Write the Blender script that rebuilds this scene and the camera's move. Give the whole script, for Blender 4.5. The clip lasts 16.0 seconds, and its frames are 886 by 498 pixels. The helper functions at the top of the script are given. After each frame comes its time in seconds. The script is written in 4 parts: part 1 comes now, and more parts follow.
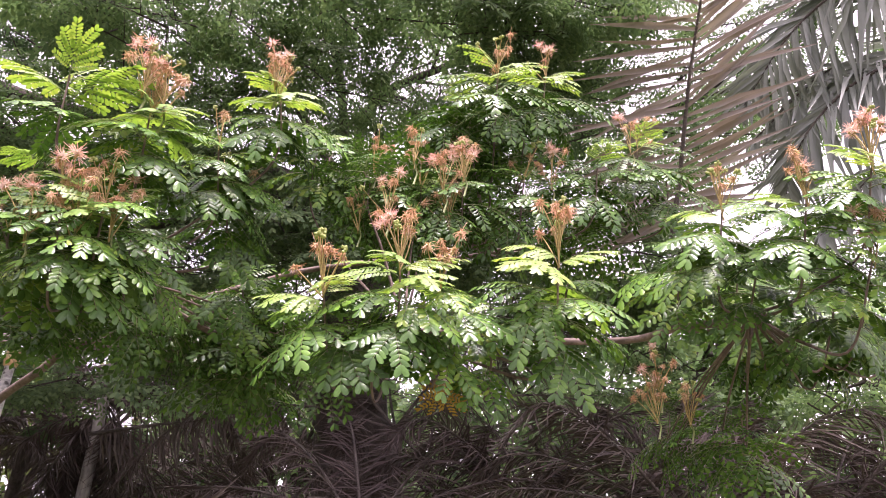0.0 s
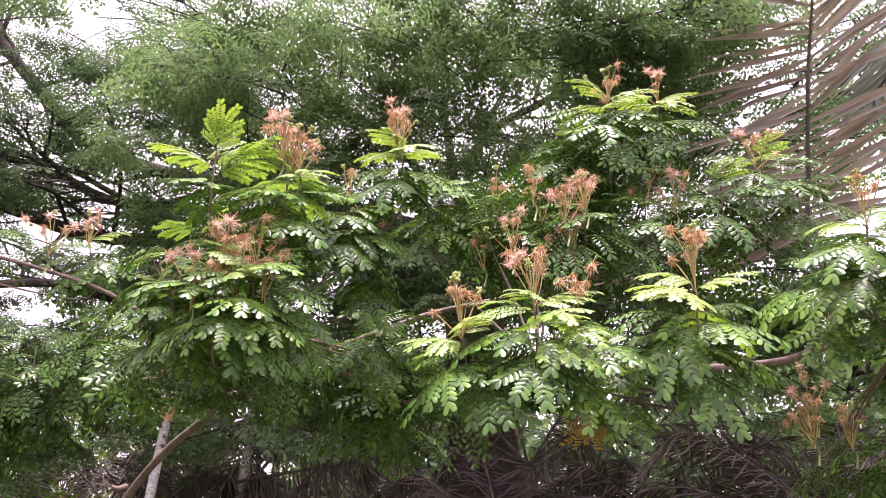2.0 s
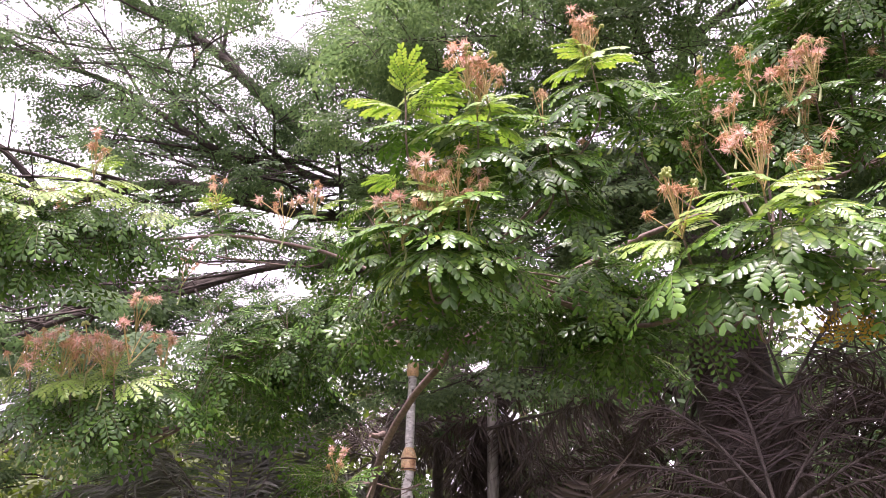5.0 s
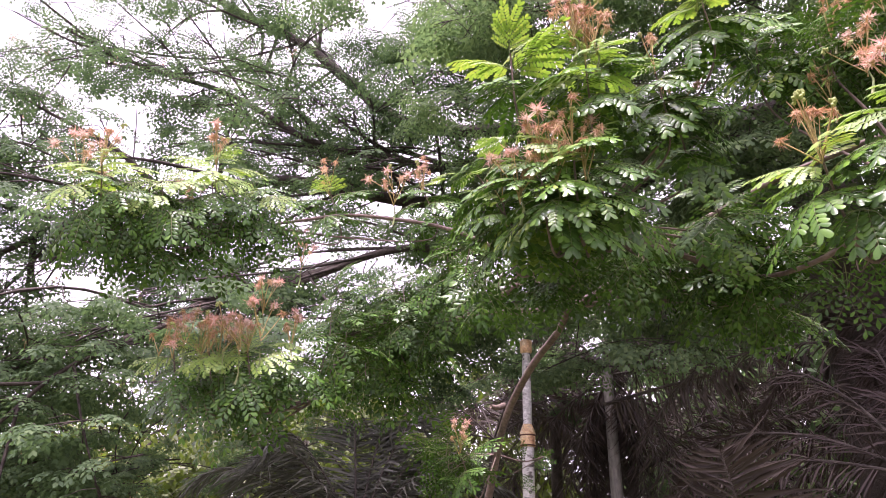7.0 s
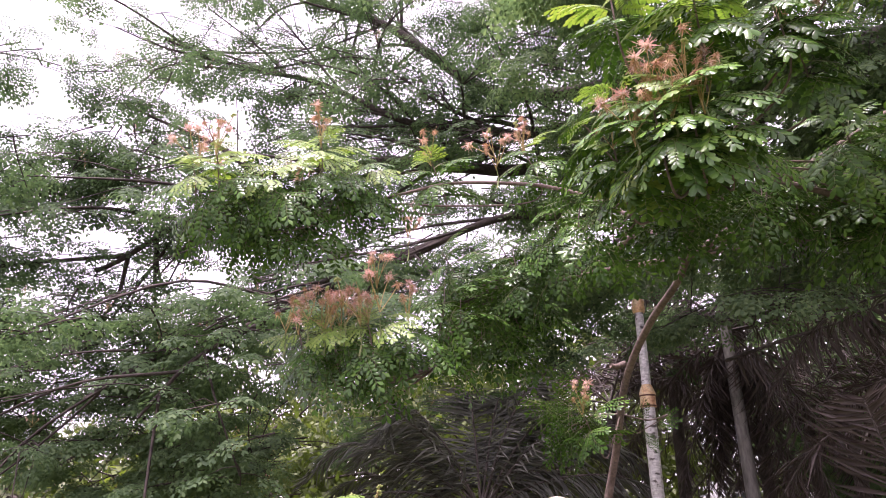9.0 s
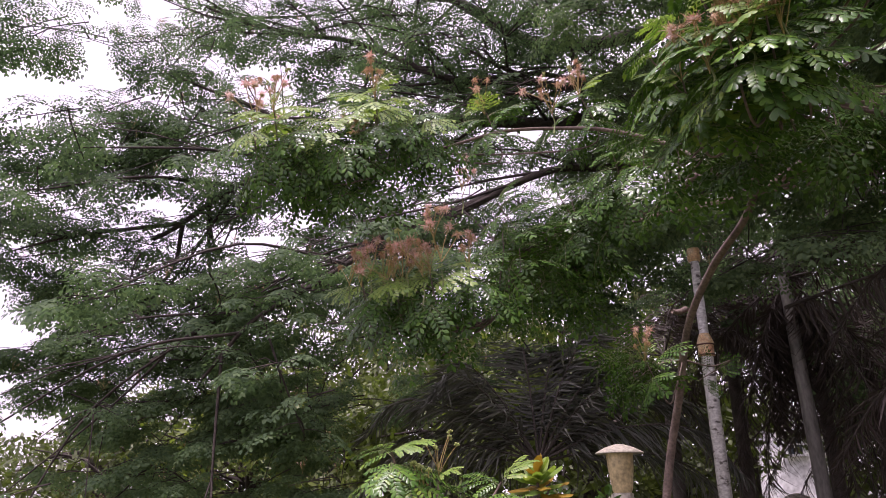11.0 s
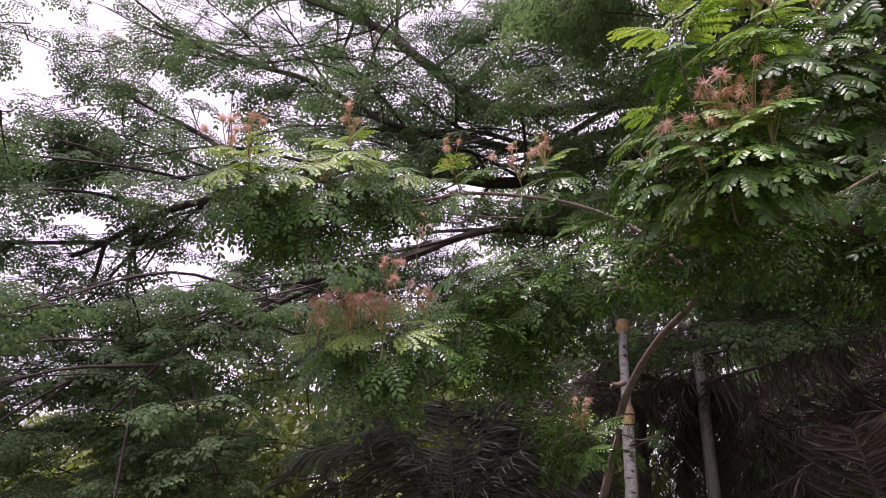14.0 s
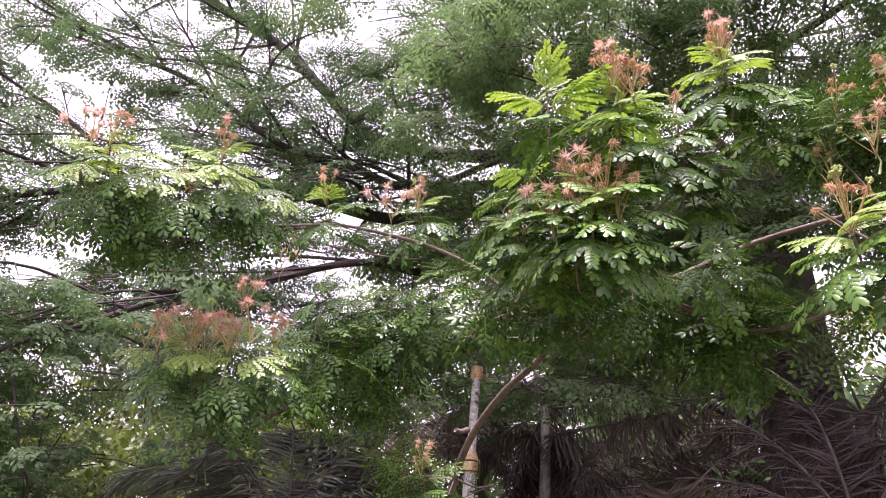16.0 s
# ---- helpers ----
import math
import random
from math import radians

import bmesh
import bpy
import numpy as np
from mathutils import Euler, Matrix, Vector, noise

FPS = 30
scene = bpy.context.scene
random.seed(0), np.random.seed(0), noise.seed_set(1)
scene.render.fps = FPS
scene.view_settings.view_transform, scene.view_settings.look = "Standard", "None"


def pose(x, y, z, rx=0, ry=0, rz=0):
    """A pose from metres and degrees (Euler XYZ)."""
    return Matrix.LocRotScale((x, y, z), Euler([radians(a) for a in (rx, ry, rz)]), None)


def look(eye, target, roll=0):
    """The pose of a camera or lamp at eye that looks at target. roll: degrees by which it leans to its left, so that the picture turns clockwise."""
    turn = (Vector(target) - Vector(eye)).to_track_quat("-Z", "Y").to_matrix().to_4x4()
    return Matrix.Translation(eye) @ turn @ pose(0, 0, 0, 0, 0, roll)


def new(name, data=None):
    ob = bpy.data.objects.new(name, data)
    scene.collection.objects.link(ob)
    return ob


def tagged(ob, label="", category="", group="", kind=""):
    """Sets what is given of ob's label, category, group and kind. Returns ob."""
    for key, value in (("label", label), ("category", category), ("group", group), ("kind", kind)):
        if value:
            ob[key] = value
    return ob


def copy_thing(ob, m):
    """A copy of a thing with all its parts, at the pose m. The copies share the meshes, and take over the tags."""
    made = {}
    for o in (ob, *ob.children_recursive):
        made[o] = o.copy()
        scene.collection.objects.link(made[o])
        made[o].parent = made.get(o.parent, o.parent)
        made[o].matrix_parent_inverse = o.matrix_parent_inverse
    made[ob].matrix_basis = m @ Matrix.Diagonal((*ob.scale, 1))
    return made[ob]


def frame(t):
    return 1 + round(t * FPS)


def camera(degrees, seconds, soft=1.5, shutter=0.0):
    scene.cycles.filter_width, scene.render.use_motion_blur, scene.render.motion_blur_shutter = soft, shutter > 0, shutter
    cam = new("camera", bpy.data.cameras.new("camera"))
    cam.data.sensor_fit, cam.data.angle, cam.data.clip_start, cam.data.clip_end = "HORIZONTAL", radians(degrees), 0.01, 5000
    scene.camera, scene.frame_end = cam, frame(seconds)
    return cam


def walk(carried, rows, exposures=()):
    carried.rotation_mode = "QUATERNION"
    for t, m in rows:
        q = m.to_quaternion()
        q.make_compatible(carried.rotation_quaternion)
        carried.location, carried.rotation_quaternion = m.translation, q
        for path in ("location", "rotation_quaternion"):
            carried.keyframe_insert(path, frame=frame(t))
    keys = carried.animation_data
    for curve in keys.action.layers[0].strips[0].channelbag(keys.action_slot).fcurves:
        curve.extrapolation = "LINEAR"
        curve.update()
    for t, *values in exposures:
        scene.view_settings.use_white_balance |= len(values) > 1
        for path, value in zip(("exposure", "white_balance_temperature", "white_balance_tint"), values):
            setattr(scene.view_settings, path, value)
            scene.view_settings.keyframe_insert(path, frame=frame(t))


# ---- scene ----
cam = camera(63.9, 16.0, soft=0.85)
ROWS = [
    (0, 0.000, 0.000, 1.600, 116.88, -1.16, 0.00),
    (0.5, -0.007, -0.017, 1.596, 117.92, -1.17, 1.71),
    (1, -0.016, -0.028, 1.592, 118.72, -1.02, 5.40),
    (1.5, -0.028, -0.038, 1.592, 119.58, -0.91, 8.07),
    (2, -0.044, -0.048, 1.587, 119.51, -1.25, 10.04),
    (2.5, -0.065, -0.052, 1.584, 118.72, -1.40, 13.39),
    (3, -0.069, -0.046, 1.576, 118.22, -1.32, 17.16),
    (3.5, -0.052, -0.031, 1.561, 118.00, -1.15, 20.03),
    (4, -0.037, 0.006, 1.550, 117.06, -1.08, 23.83),
    (4.5, -0.042, 0.049, 1.548, 115.62, -1.63, 27.42),
    (4.7, -0.040, 0.053, 1.545, 115.44, -1.63, 28.33),
    (6.8, -0.094, 0.063, 1.485, 114.56, -1.91, 37.22),
    (7, -0.100, 0.063, 1.468, 114.13, -1.62, 38.37),
    (7.5, -0.131, 0.064, 1.450, 113.02, -1.68, 40.30),
    (8, -0.143, 0.051, 1.446, 113.36, -1.72, 42.74),
    (8.5, -0.150, 0.048, 1.438, 112.91, -0.89, 45.30),
    (9, -0.157, 0.050, 1.429, 112.02, -0.12, 47.36),
    (9.5, -0.173, 0.030, 1.411, 111.18, -0.20, 49.34),
    (9.7, -0.185, 0.028, 1.401, 110.52, -0.13, 50.93),
    (11.8, -0.256, -0.018, 1.363, 108.50, 0.91, 51.03),
    (12, -0.272, -0.043, 1.344, 108.54, 0.76, 50.24),
    (12.5, -0.349, -0.128, 1.389, 109.83, -0.48, 47.88),
    (13, -0.373, -0.149, 1.421, 111.34, -1.71, 46.27),
    (13.5, -0.356, -0.152, 1.432, 112.11, -1.80, 44.81),
    (14, -0.343, -0.123, 1.431, 112.75, -2.30, 42.77),
    (14.5, -0.342, -0.110, 1.411, 114.02, -3.53, 39.51),
    (15, -0.341, -0.119, 1.421, 115.15, -4.64, 36.98),
    (15.5, -0.304, -0.122, 1.433, 116.13, -5.16, 33.40),
    (16, -0.287, -0.106, 1.446, 116.17, -5.20, 30.67),
]
EXPOSURES = [(t, stops + 0.92, 6500 if t < 6 else 6320, 40 if 11 < t < 15 else (38.5 if t < 6 else 42)) for t, stops in ((0.0, 0.08), (2.0, 0.06), (4.5, 0.06), (7.0, 0.02), (9.5, -0.28), (12.0, -1.2), (13.5, -1.08), (14.5, -0.90), (16.0, -0.1))]
walk(cam, [(t, pose(x, y, z, rx, ry, rz)) for t, x, y, z, rx, ry, rz in ROWS], EXPOSURES)

# ---- light: a bright overcast sky and a very soft sun high above ----
SUN_UP, SUN_TURN = radians(74), radians(170)
world = bpy.data.worlds.new("overcast_sky")
scene.world = world
world.use_nodes = True
wn, wl = world.node_tree.nodes, world.node_tree.links
sky = wn.new("ShaderNodeTexSky")
sky.sky_type = "NISHITA"
sky.sun_disc = False
sky.sun_elevation, sky.sun_rotation = SUN_UP, SUN_TURN
sky.dust_density, sky.air_density, sky.ozone_density = 6.0, 1.0, 1.0
grey = wn.new("ShaderNodeHueSaturation")
grey.inputs["Saturation"].default_value = 0.12
wl.new(sky.outputs["Color"], grey.inputs["Color"])
cloud = wn.new("ShaderNodeMix")
cloud.data_type = "RGBA"
cloud.inputs["Factor"].default_value = 0.55
cloud.inputs["B"].default_value = (17.0, 16.2, 17.6, 1)
wl.new(grey.outputs["Color"], cloud.inputs["A"])
wl.new(cloud.outputs["Result"], wn["Background"].inputs["Color"])
wn["Background"].inputs["Strength"].default_value = 0.12
sun = new("sun", bpy.data.lights.new("sun", "SUN"))
sun.data.energy, sun.data.angle, sun.data.color = 5.5, radians(10), (1.0, 0.96, 0.9)
away = Vector((math.sin(SUN_TURN) * math.cos(SUN_UP), math.cos(SUN_TURN) * math.cos(SUN_UP), math.sin(SUN_UP)))
sun.matrix_world = look(away * 40, (0, 0, 0))


# ---- materials ----
def material(name):
    m = bpy.data.materials.new(name)
    m.use_nodes = True
    n, l = m.node_tree.nodes, m.node_tree.links
    return m, n, l, n["Principled BSDF"]


def ramp(n, l, source, stops):
    r = n.new("ShaderNodeValToRGB")
    while len(r.color_ramp.elements) < len(stops):
        r.color_ramp.elements.new(0.5)
    for el, (at, col) in zip(r.color_ramp.elements, stops):
        el.position, el.color = at, (*col, 1)
    l.new(source, r.inputs["Fac"])
    return r.outputs["Color"]


def noise_tex(n, l, scale, detail=4.0, coords="Object", rough=0.55):
    c = n.new("ShaderNodeTexCoord")
    t = n.new("ShaderNodeTexNoise")
    t.inputs["Scale"].default_value, t.inputs["Detail"].default_value, t.inputs["Roughness"].default_value = scale, detail, rough
    l.new(c.outputs[coords], t.inputs["Vector"])
    return t.outputs["Fac"]


def mixed(n, l, fac, a, b, kind="MIX"):
    m = n.new("ShaderNodeMix")
    m.data_type, m.blend_type = "RGBA", kind
    for key, v in (("Factor", fac), ("A", a), ("B", b)):
        if hasattr(v, "default_value"):
            l.new(v, m.inputs[key])
        elif key == "Factor":
            m.inputs[key].default_value = v
        else:
            m.inputs[key].default_value = (*v, 1)
    return m.outputs["Result"]


def bump(n, l, source, strength, distance):
    b = n.new("ShaderNodeBump")
    b.inputs["Strength"].default_value, b.inputs["Distance"].default_value = strength, distance
    l.new(source, b.inputs["Height"])
    return b.outputs["Normal"]


def leaf_material(name, stops, through_colour, gloss=0.38, glow=0.3, scale=60.0, shine=0.5):
    """A leaf blade: colour by leaflet and by leaf, blotches, gloss, and light that passes through."""
    m, n, l, p = material(name)
    geo, obj = n.new("ShaderNodeNewGeometry"), n.new("ShaderNodeObjectInfo")
    add = n.new("ShaderNodeMath")
    add.operation = "MULTIPLY_ADD"
    l.new(geo.outputs["Random Per Island"], add.inputs[0])
    add.inputs[1].default_value = 0.6
    half = n.new("ShaderNodeMath")
    half.operation = "MULTIPLY"
    l.new(obj.outputs["Random"], half.inputs[0])
    half.inputs[1].default_value = 0.4
    l.new(half.outputs[0], add.inputs[2])
    col = ramp(n, l, add.outputs[0], stops)
    blot = noise_tex(n, l, scale, 3)
    col = mixed(n, l, mixed(n, l, blot, (0.0, 0, 0), (0.7, 0.7, 0.7)), col, mixed(n, l, 1.0, col, (0.62, 0.66, 0.55), "MULTIPLY"))
    l.new(col, p.inputs["Base Color"])
    p.inputs["Roughness"].default_value = gloss
    p.inputs["Specular IOR Level"].default_value = shine
    l.new(bump(n, l, noise_tex(n, l, scale * 4, 2), 0.25, 0.002), p.inputs["Normal"])
    t = n.new("ShaderNodeBsdfTranslucent")
    l.new(mixed(n, l, 1.0, col, through_colour, "MULTIPLY"), t.inputs["Color"])
    s = n.new("ShaderNodeMixShader")
    s.inputs["Fac"].default_value = glow
    l.new(p.outputs["BSDF"], s.inputs[1])
    l.new(t.outputs["BSDF"], s.inputs[2])
    l.new(s.outputs["Shader"], n["Material Output"].inputs["Surface"])
    return m


def rough_material(name, stops, scale, roughness=0.85, relief=0.5, depth=0.006, fine=None, stretch=None):
    m, n, l, p = material(name)
    c = n.new("ShaderNodeTexCoord")
    mp = n.new("ShaderNodeMapping")
    if stretch:
        mp.inputs["Scale"].default_value = stretch
    l.new(c.outputs["Object"], mp.inputs["Vector"])
    facs = []
    for sc in (scale, fine or scale * 7):
        t = n.new("ShaderNodeTexNoise")
        t.inputs["Scale"].default_value, t.inputs["Detail"].default_value = sc, 6
        l.new(mp.outputs["Vector"], t.inputs["Vector"])
        facs.append(t.outputs["Fac"])
    big = ramp(n, l, facs[0], stops)
    small = ramp(n, l, facs[1], [(0.3, (0.55, 0.55, 0.55)), (0.7, (1.15, 1.15, 1.15))])
    l.new(mixed(n, l, 1.0, big, small, "MULTIPLY"), p.inputs["Base Color"])
    p.inputs["Roughness"].default_value = roughness
    l.new(bump(n, l, facs[1], relief, depth), p.inputs["Normal"])
    return m


LEAF = leaf_material("rain_tree_leaf", [(0.0, (0.032, 0.074, 0.018)), (0.45, (0.060, 0.140, 0.025)), (0.8, (0.125, 0.245, 0.036)), (1.0, (0.26, 0.35, 0.055))], (1.35, 1.40, 0.75), 0.25, 0.10, 60.0, 0.30)
YOUNG = leaf_material("young_rain_tree_leaf", [(0.0, (0.14, 0.27, 0.05)), (0.6, (0.23, 0.36, 0.07)), (1.0, (0.36, 0.42, 0.10))], (1.4, 1.4, 0.7), 0.42, 0.35)
YELLOW = leaf_material("yellowed_leaf", [(0.0, (0.30, 0.17, 0.02)), (1.0, (0.50, 0.34, 0.05))], (1.3, 1.2, 0.5), 0.5, 0.35)
# haze over the crown is put in here as a paler, bluer green
FARLEAF = leaf_material("hazed_crown_leaf", [(0.0, (0.060, 0.100, 0.060)), (0.5, (0.110, 0.172, 0.088)), (1.0, (0.190, 0.260, 0.122))], (1.48, 1.62, 1.15), 0.6, 0.44, 2.0, 0.14)
BACKLEAF = leaf_material("distant_leaf", [(0.0, (0.05, 0.06, 0.025)), (0.6, (0.11, 0.145, 0.04)), (1.0, (0.21, 0.25, 0.07))], (1.6, 1.9, 0.7), 0.5, 0.3, 0.6)
# tree shade on the low palms is put into this dark reddish brown
PALM = leaf_material("shade_toned_palm_leaf", [(0.0, (0.050, 0.036, 0.035)), (0.5, (0.080, 0.058, 0.056)), (0.85, (0.105, 0.086, 0.074)), (1.0, (0.14, 0.125, 0.09))], (1.3, 1.3, 0.8), 0.55, 0.12, 12.0, 0.28)
# the leaflets' pale sheen is put into this grey-green base colour
PALM_SHEEN = leaf_material("grey_green_sheen_palm_leaf", [(0.0, (0.070, 0.071, 0.064)), (0.5, (0.120, 0.124, 0.108)), (1.0, (0.21, 0.215, 0.185))], (1.2, 1.3, 0.8), 0.50, 0.15, 12.0, 0.32)
# dry leaf colour, lightened a little to include the veil of glare
PALM_DRY = leaf_material("dry_hazed_palm_leaf", [(0.0, (0.15, 0.12, 0.105)), (0.5, (0.25, 0.21, 0.18)), (1.0, (0.40, 0.36, 0.31))], (1.2, 1.1, 0.9), 0.5, 0.2, 10.0)
# brown of drying fronds, taken darker to stand in for tree shade
PALM_BROWN = leaf_material("shade_brown_palm_leaf", [(0.0, (0.044, 0.032, 0.028)), (0.5, (0.075, 0.056, 0.048)), (1.0, (0.140, 0.112, 0.092))], (1.2, 1.1, 0.9), 0.5, 0.15, 10.0)
# grey-green blades, with bright haze put into the colour as extra paleness
PALM_GREY = leaf_material("grey_hazed_palm_leaf", [(0.0, (0.16, 0.18, 0.17)), (0.6, (0.26, 0.285, 0.265)), (1.0, (0.38, 0.40, 0.37))], (1.1, 1.2, 0.9), 0.4, 0.22, 10.0)
STALK = rough_material("green_leaf_stalk", [(0.3, (0.10, 0.16, 0.04)), (0.7, (0.20, 0.22, 0.07))], 30, 0.6, 0.2, 0.001)
PEDUNCLE = rough_material("flower_stalk", [(0.3, (0.28, 0.24, 0.07)), (0.7, (0.46, 0.30, 0.12))], 30, 0.7, 0.2, 0.001)
BARK = rough_material("rain_tree_bark", [(0.25, (0.028, 0.021, 0.018)), (0.55, (0.055, 0.042, 0.035)), (0.8, (0.105, 0.085, 0.070))], 9, 0.9, 0.9, 0.012, 60)
TWIG = rough_material("brown_twig_bark", [(0.3, (0.10, 0.072, 0.058)), (0.7, (0.24, 0.175, 0.145))], 14, 0.85, 0.7, 0.004, 90)
PALM_STEM = rough_material("grey_brown_palm_stem", [(0.25, (0.15, 0.14, 0.125)), (0.6, (0.25, 0.24, 0.215)), (0.85, (0.34, 0.32, 0.29))], 4, 0.6, 0.3, 0.003, 40, (1, 1, 0.3))
FIBRE = rough_material("dark_palm_fibre", [(0.3, (0.05, 0.04, 0.035)), (0.7, (0.12, 0.10, 0.085))], 8, 0.9, 0.9, 0.01, 70)
GROUND = rough_material("earth_and_grass", [(0.3, (0.05, 0.06, 0.025)), (0.55, (0.09, 0.10, 0.04)), (0.75, (0.15, 0.12, 0.08))], 0.6, 0.95, 0.8, 0.03, 14)
PAINT = rough_material("white_painted_metal", [(0.35, (0.09, 0.08, 0.07)), (0.385, (0.26, 0.24, 0.22)), (0.42, (0.54, 0.53, 0.50)), (0.7, (0.70, 0.69, 0.66))], 15, 0.45, 0.25, 0.002, 45, (1, 1, 1.7))
GOLD = rough_material("yellow_painted_collar", [(0.35, (0.46, 0.24, 0.13)), (0.55, (0.68, 0.46, 0.24)), (0.7, (0.72, 0.58, 0.38))], 14, 0.45, 0.2, 0.002)
BAND = rough_material("dark_band", [(0.3, (0.07, 0.03, 0.025)), (0.7, (0.19, 0.07, 0.05))], 20, 0.6, 0.2, 0.001)
LAMPCAP = rough_material("weathered_cream_lamp_cap", [(0.3, (0.36, 0.33, 0.25)), (0.7, (0.54, 0.50, 0.40))], 9, 0.6, 0.2, 0.002)
SHADE = rough_material("amber_lamp_shade", [(0.3, (0.50, 0.38, 0.18)), (0.7, (0.66, 0.54, 0.30))], 7, 0.4, 0.1, 0.001)
WALL = rough_material("white_plaster", [(0.3, (0.66, 0.66, 0.66)), (0.7, (0.80, 0.80, 0.79))], 1.2, 0.85, 0.2, 0.004)
GLASS = rough_material("dark_window_glass", [(0.3, (0.05, 0.06, 0.07)), (0.7, (0.09, 0.10, 0.11))], 1, 0.15, 0.0, 0.001)
PINK = leaf_material("pink_stamens", [(0.0, (0.80, 0.36, 0.32)), (0.5, (0.86, 0.52, 0.45)), (1.0, (0.90, 0.74, 0.64))], (1.1, 0.95, 0.9), 0.6, 0.35, 80)
TAN = leaf_material("faded_orange_stamens", [(0.0, (0.36, 0.18, 0.10)), (0.4, (0.62, 0.36, 0.22)), (0.7, (0.74, 0.52, 0.36)), (1.0, (0.84, 0.72, 0.56))], (1.1, 0.9, 0.7), 0.7, 0.3, 80)
CREAM = leaf_material("cream_stamen_bases", [(0.0, (0.80, 0.66, 0.58)), (1.0, (0.88, 0.82, 0.74))], (1.1, 1.0, 0.9), 0.6, 0.35, 80)
BUD = leaf_material("green_flower_bud", [(0.0, (0.30, 0.38, 0.10)), (1.0, (0.48, 0.52, 0.20))], (1.1, 1.1, 0.7), 0.6, 0.2, 80)


# ---- mesh helpers: a shape is (vertices, triangles, material numbers) ----
def shape(v, f, m=0):
    v, f = np.asarray(v, float).reshape(-1, 3), np.asarray(f, int).reshape(-1, 3)
    return v, f, np.full(len(f), m) if np.isscalar(m) else np.asarray(m, int)


def join(shapes):
    at, vs, fs, ms = 0, [], [], []
    for v, f, m in shapes:
        vs.append(v), fs.append(f + at), ms.append(m)
        at += len(v)
    return np.concatenate(vs), np.concatenate(fs), np.concatenate(ms)


def moved(s, m):
    m = np.array(m)
    return s[0] @ m[:3, :3].T + m[:3, 3], s[1], s[2]


def scattered(s, mats):
    """One shape repeated at many poses, joined."""
    a = np.array([np.array(m) for m in mats])
    v = np.einsum("kij,nj->kni", a[:, :3, :3], s[0]) + a[:, None, :3, 3]
    f = s[1][None] + (np.arange(len(a)) * len(s[0]))[:, None, None]
    return v.reshape(-1, 3), f.reshape(-1, 3), np.tile(s[2], len(a))


def mesh_of(name, s, materials, smooth=True):
    v, f, m = s
    me = bpy.data.meshes.new(name)
    me.vertices.add(len(v))
    me.vertices.foreach_set("co", v.astype(np.float32).ravel())
    me.loops.add(3 * len(f))
    me.loops.foreach_set("vertex_index", f.astype(np.int32).ravel())
    me.polygons.add(len(f))
    me.polygons.foreach_set("loop_start", np.arange(0, 3 * len(f), 3, dtype=np.int32))
    me.polygons.foreach_set("material_index", m.astype(np.int32))
    me.polygons.foreach_set("use_smooth", np.full(len(f), smooth))
    for mat in materials:
        me.materials.append(mat)
    me.update(calc_edges=True)
    return me


def thing(name, at, label, category, group="", kind=""):
    ob = new(name)
    ob.location = at
    ob.empty_display_size = 0.1
    return tagged(ob, label, category, group, kind)


def part(name, s, materials, parent, label="", smooth=True, kind=""):
    ob = new(name, s if isinstance(s, bpy.types.Mesh) else mesh_of(name, s, materials, smooth))
    ob.parent = parent
    ob.matrix_parent_inverse = Matrix.Translation(-parent.location)
    return tagged(ob, label, "", "", kind)


def tube(points, radii, sides=6, m=0, closed=True):
    pts = np.asarray(points, float)
    r = np.broadcast_to(np.asarray(radii, float), (len(pts),))
    tan = np.gradient(pts, axis=0)
    tan /= np.linalg.norm(tan, axis=1)[:, None] + 1e-12
    ref = np.array([0.0, 0, 1]) if abs(tan[0][2]) < 0.9 else np.array([1.0, 0, 0])
    v = []
    for p, t, rad in zip(pts, tan, r):
        a = np.cross(t, ref)
        a /= np.linalg.norm(a) + 1e-12
        b = np.cross(t, a)
        ref = np.cross(a, t)
        ang = np.arange(sides) * 2 * math.pi / sides
        v.append(p + rad * (np.cos(ang)[:, None] * a + np.sin(ang)[:, None] * b))
    v = np.concatenate(v)
    f = []
    for i in range(len(pts) - 1):
        for j in range(sides):
            a, b = i * sides + j, i * sides + (j + 1) % sides
            f += [(a, b, b + sides), (a, b + sides, a + sides)]
    if closed:
        for base, flip in ((0, 1), ((len(pts) - 1) * sides, -1)):
            for j in range(1, sides - 1):
                f.append((base, base + j, base + j + 1)[::flip])
    return shape(v, f, m)


def turned(profile, sides, m, at):
    ang = np.arange(sides) * 2 * math.pi / sides
    v = np.concatenate([np.stack([at[0] + r * np.cos(ang), at[1] + r * np.sin(ang), np.full(sides, at[2] + h)], 1) for r, h in profile])
    f = []
    for i in range(len(profile) - 1):
        for j in range(sides):
            a, b = i * sides + j, i * sides + (j + 1) % sides
            f += [(a, b, b + sides), (a, b + sides, a + sides)]
    return shape(v, f, m)


def box(x0, y0, z0, x1, y1, z1, m=0):
    v = [(x, y, z) for z in (z0, z1) for y in (y0, y1) for x in (x0, x1)]
    q = [(0, 2, 3, 1), (4, 5, 7, 6), (0, 1, 5, 4), (2, 6, 7, 3), (0, 4, 6, 2), (1, 3, 7, 5)]
    return shape(v, [t for a, b, c, d in q for t in ((a, b, c), (a, c, d))], m)


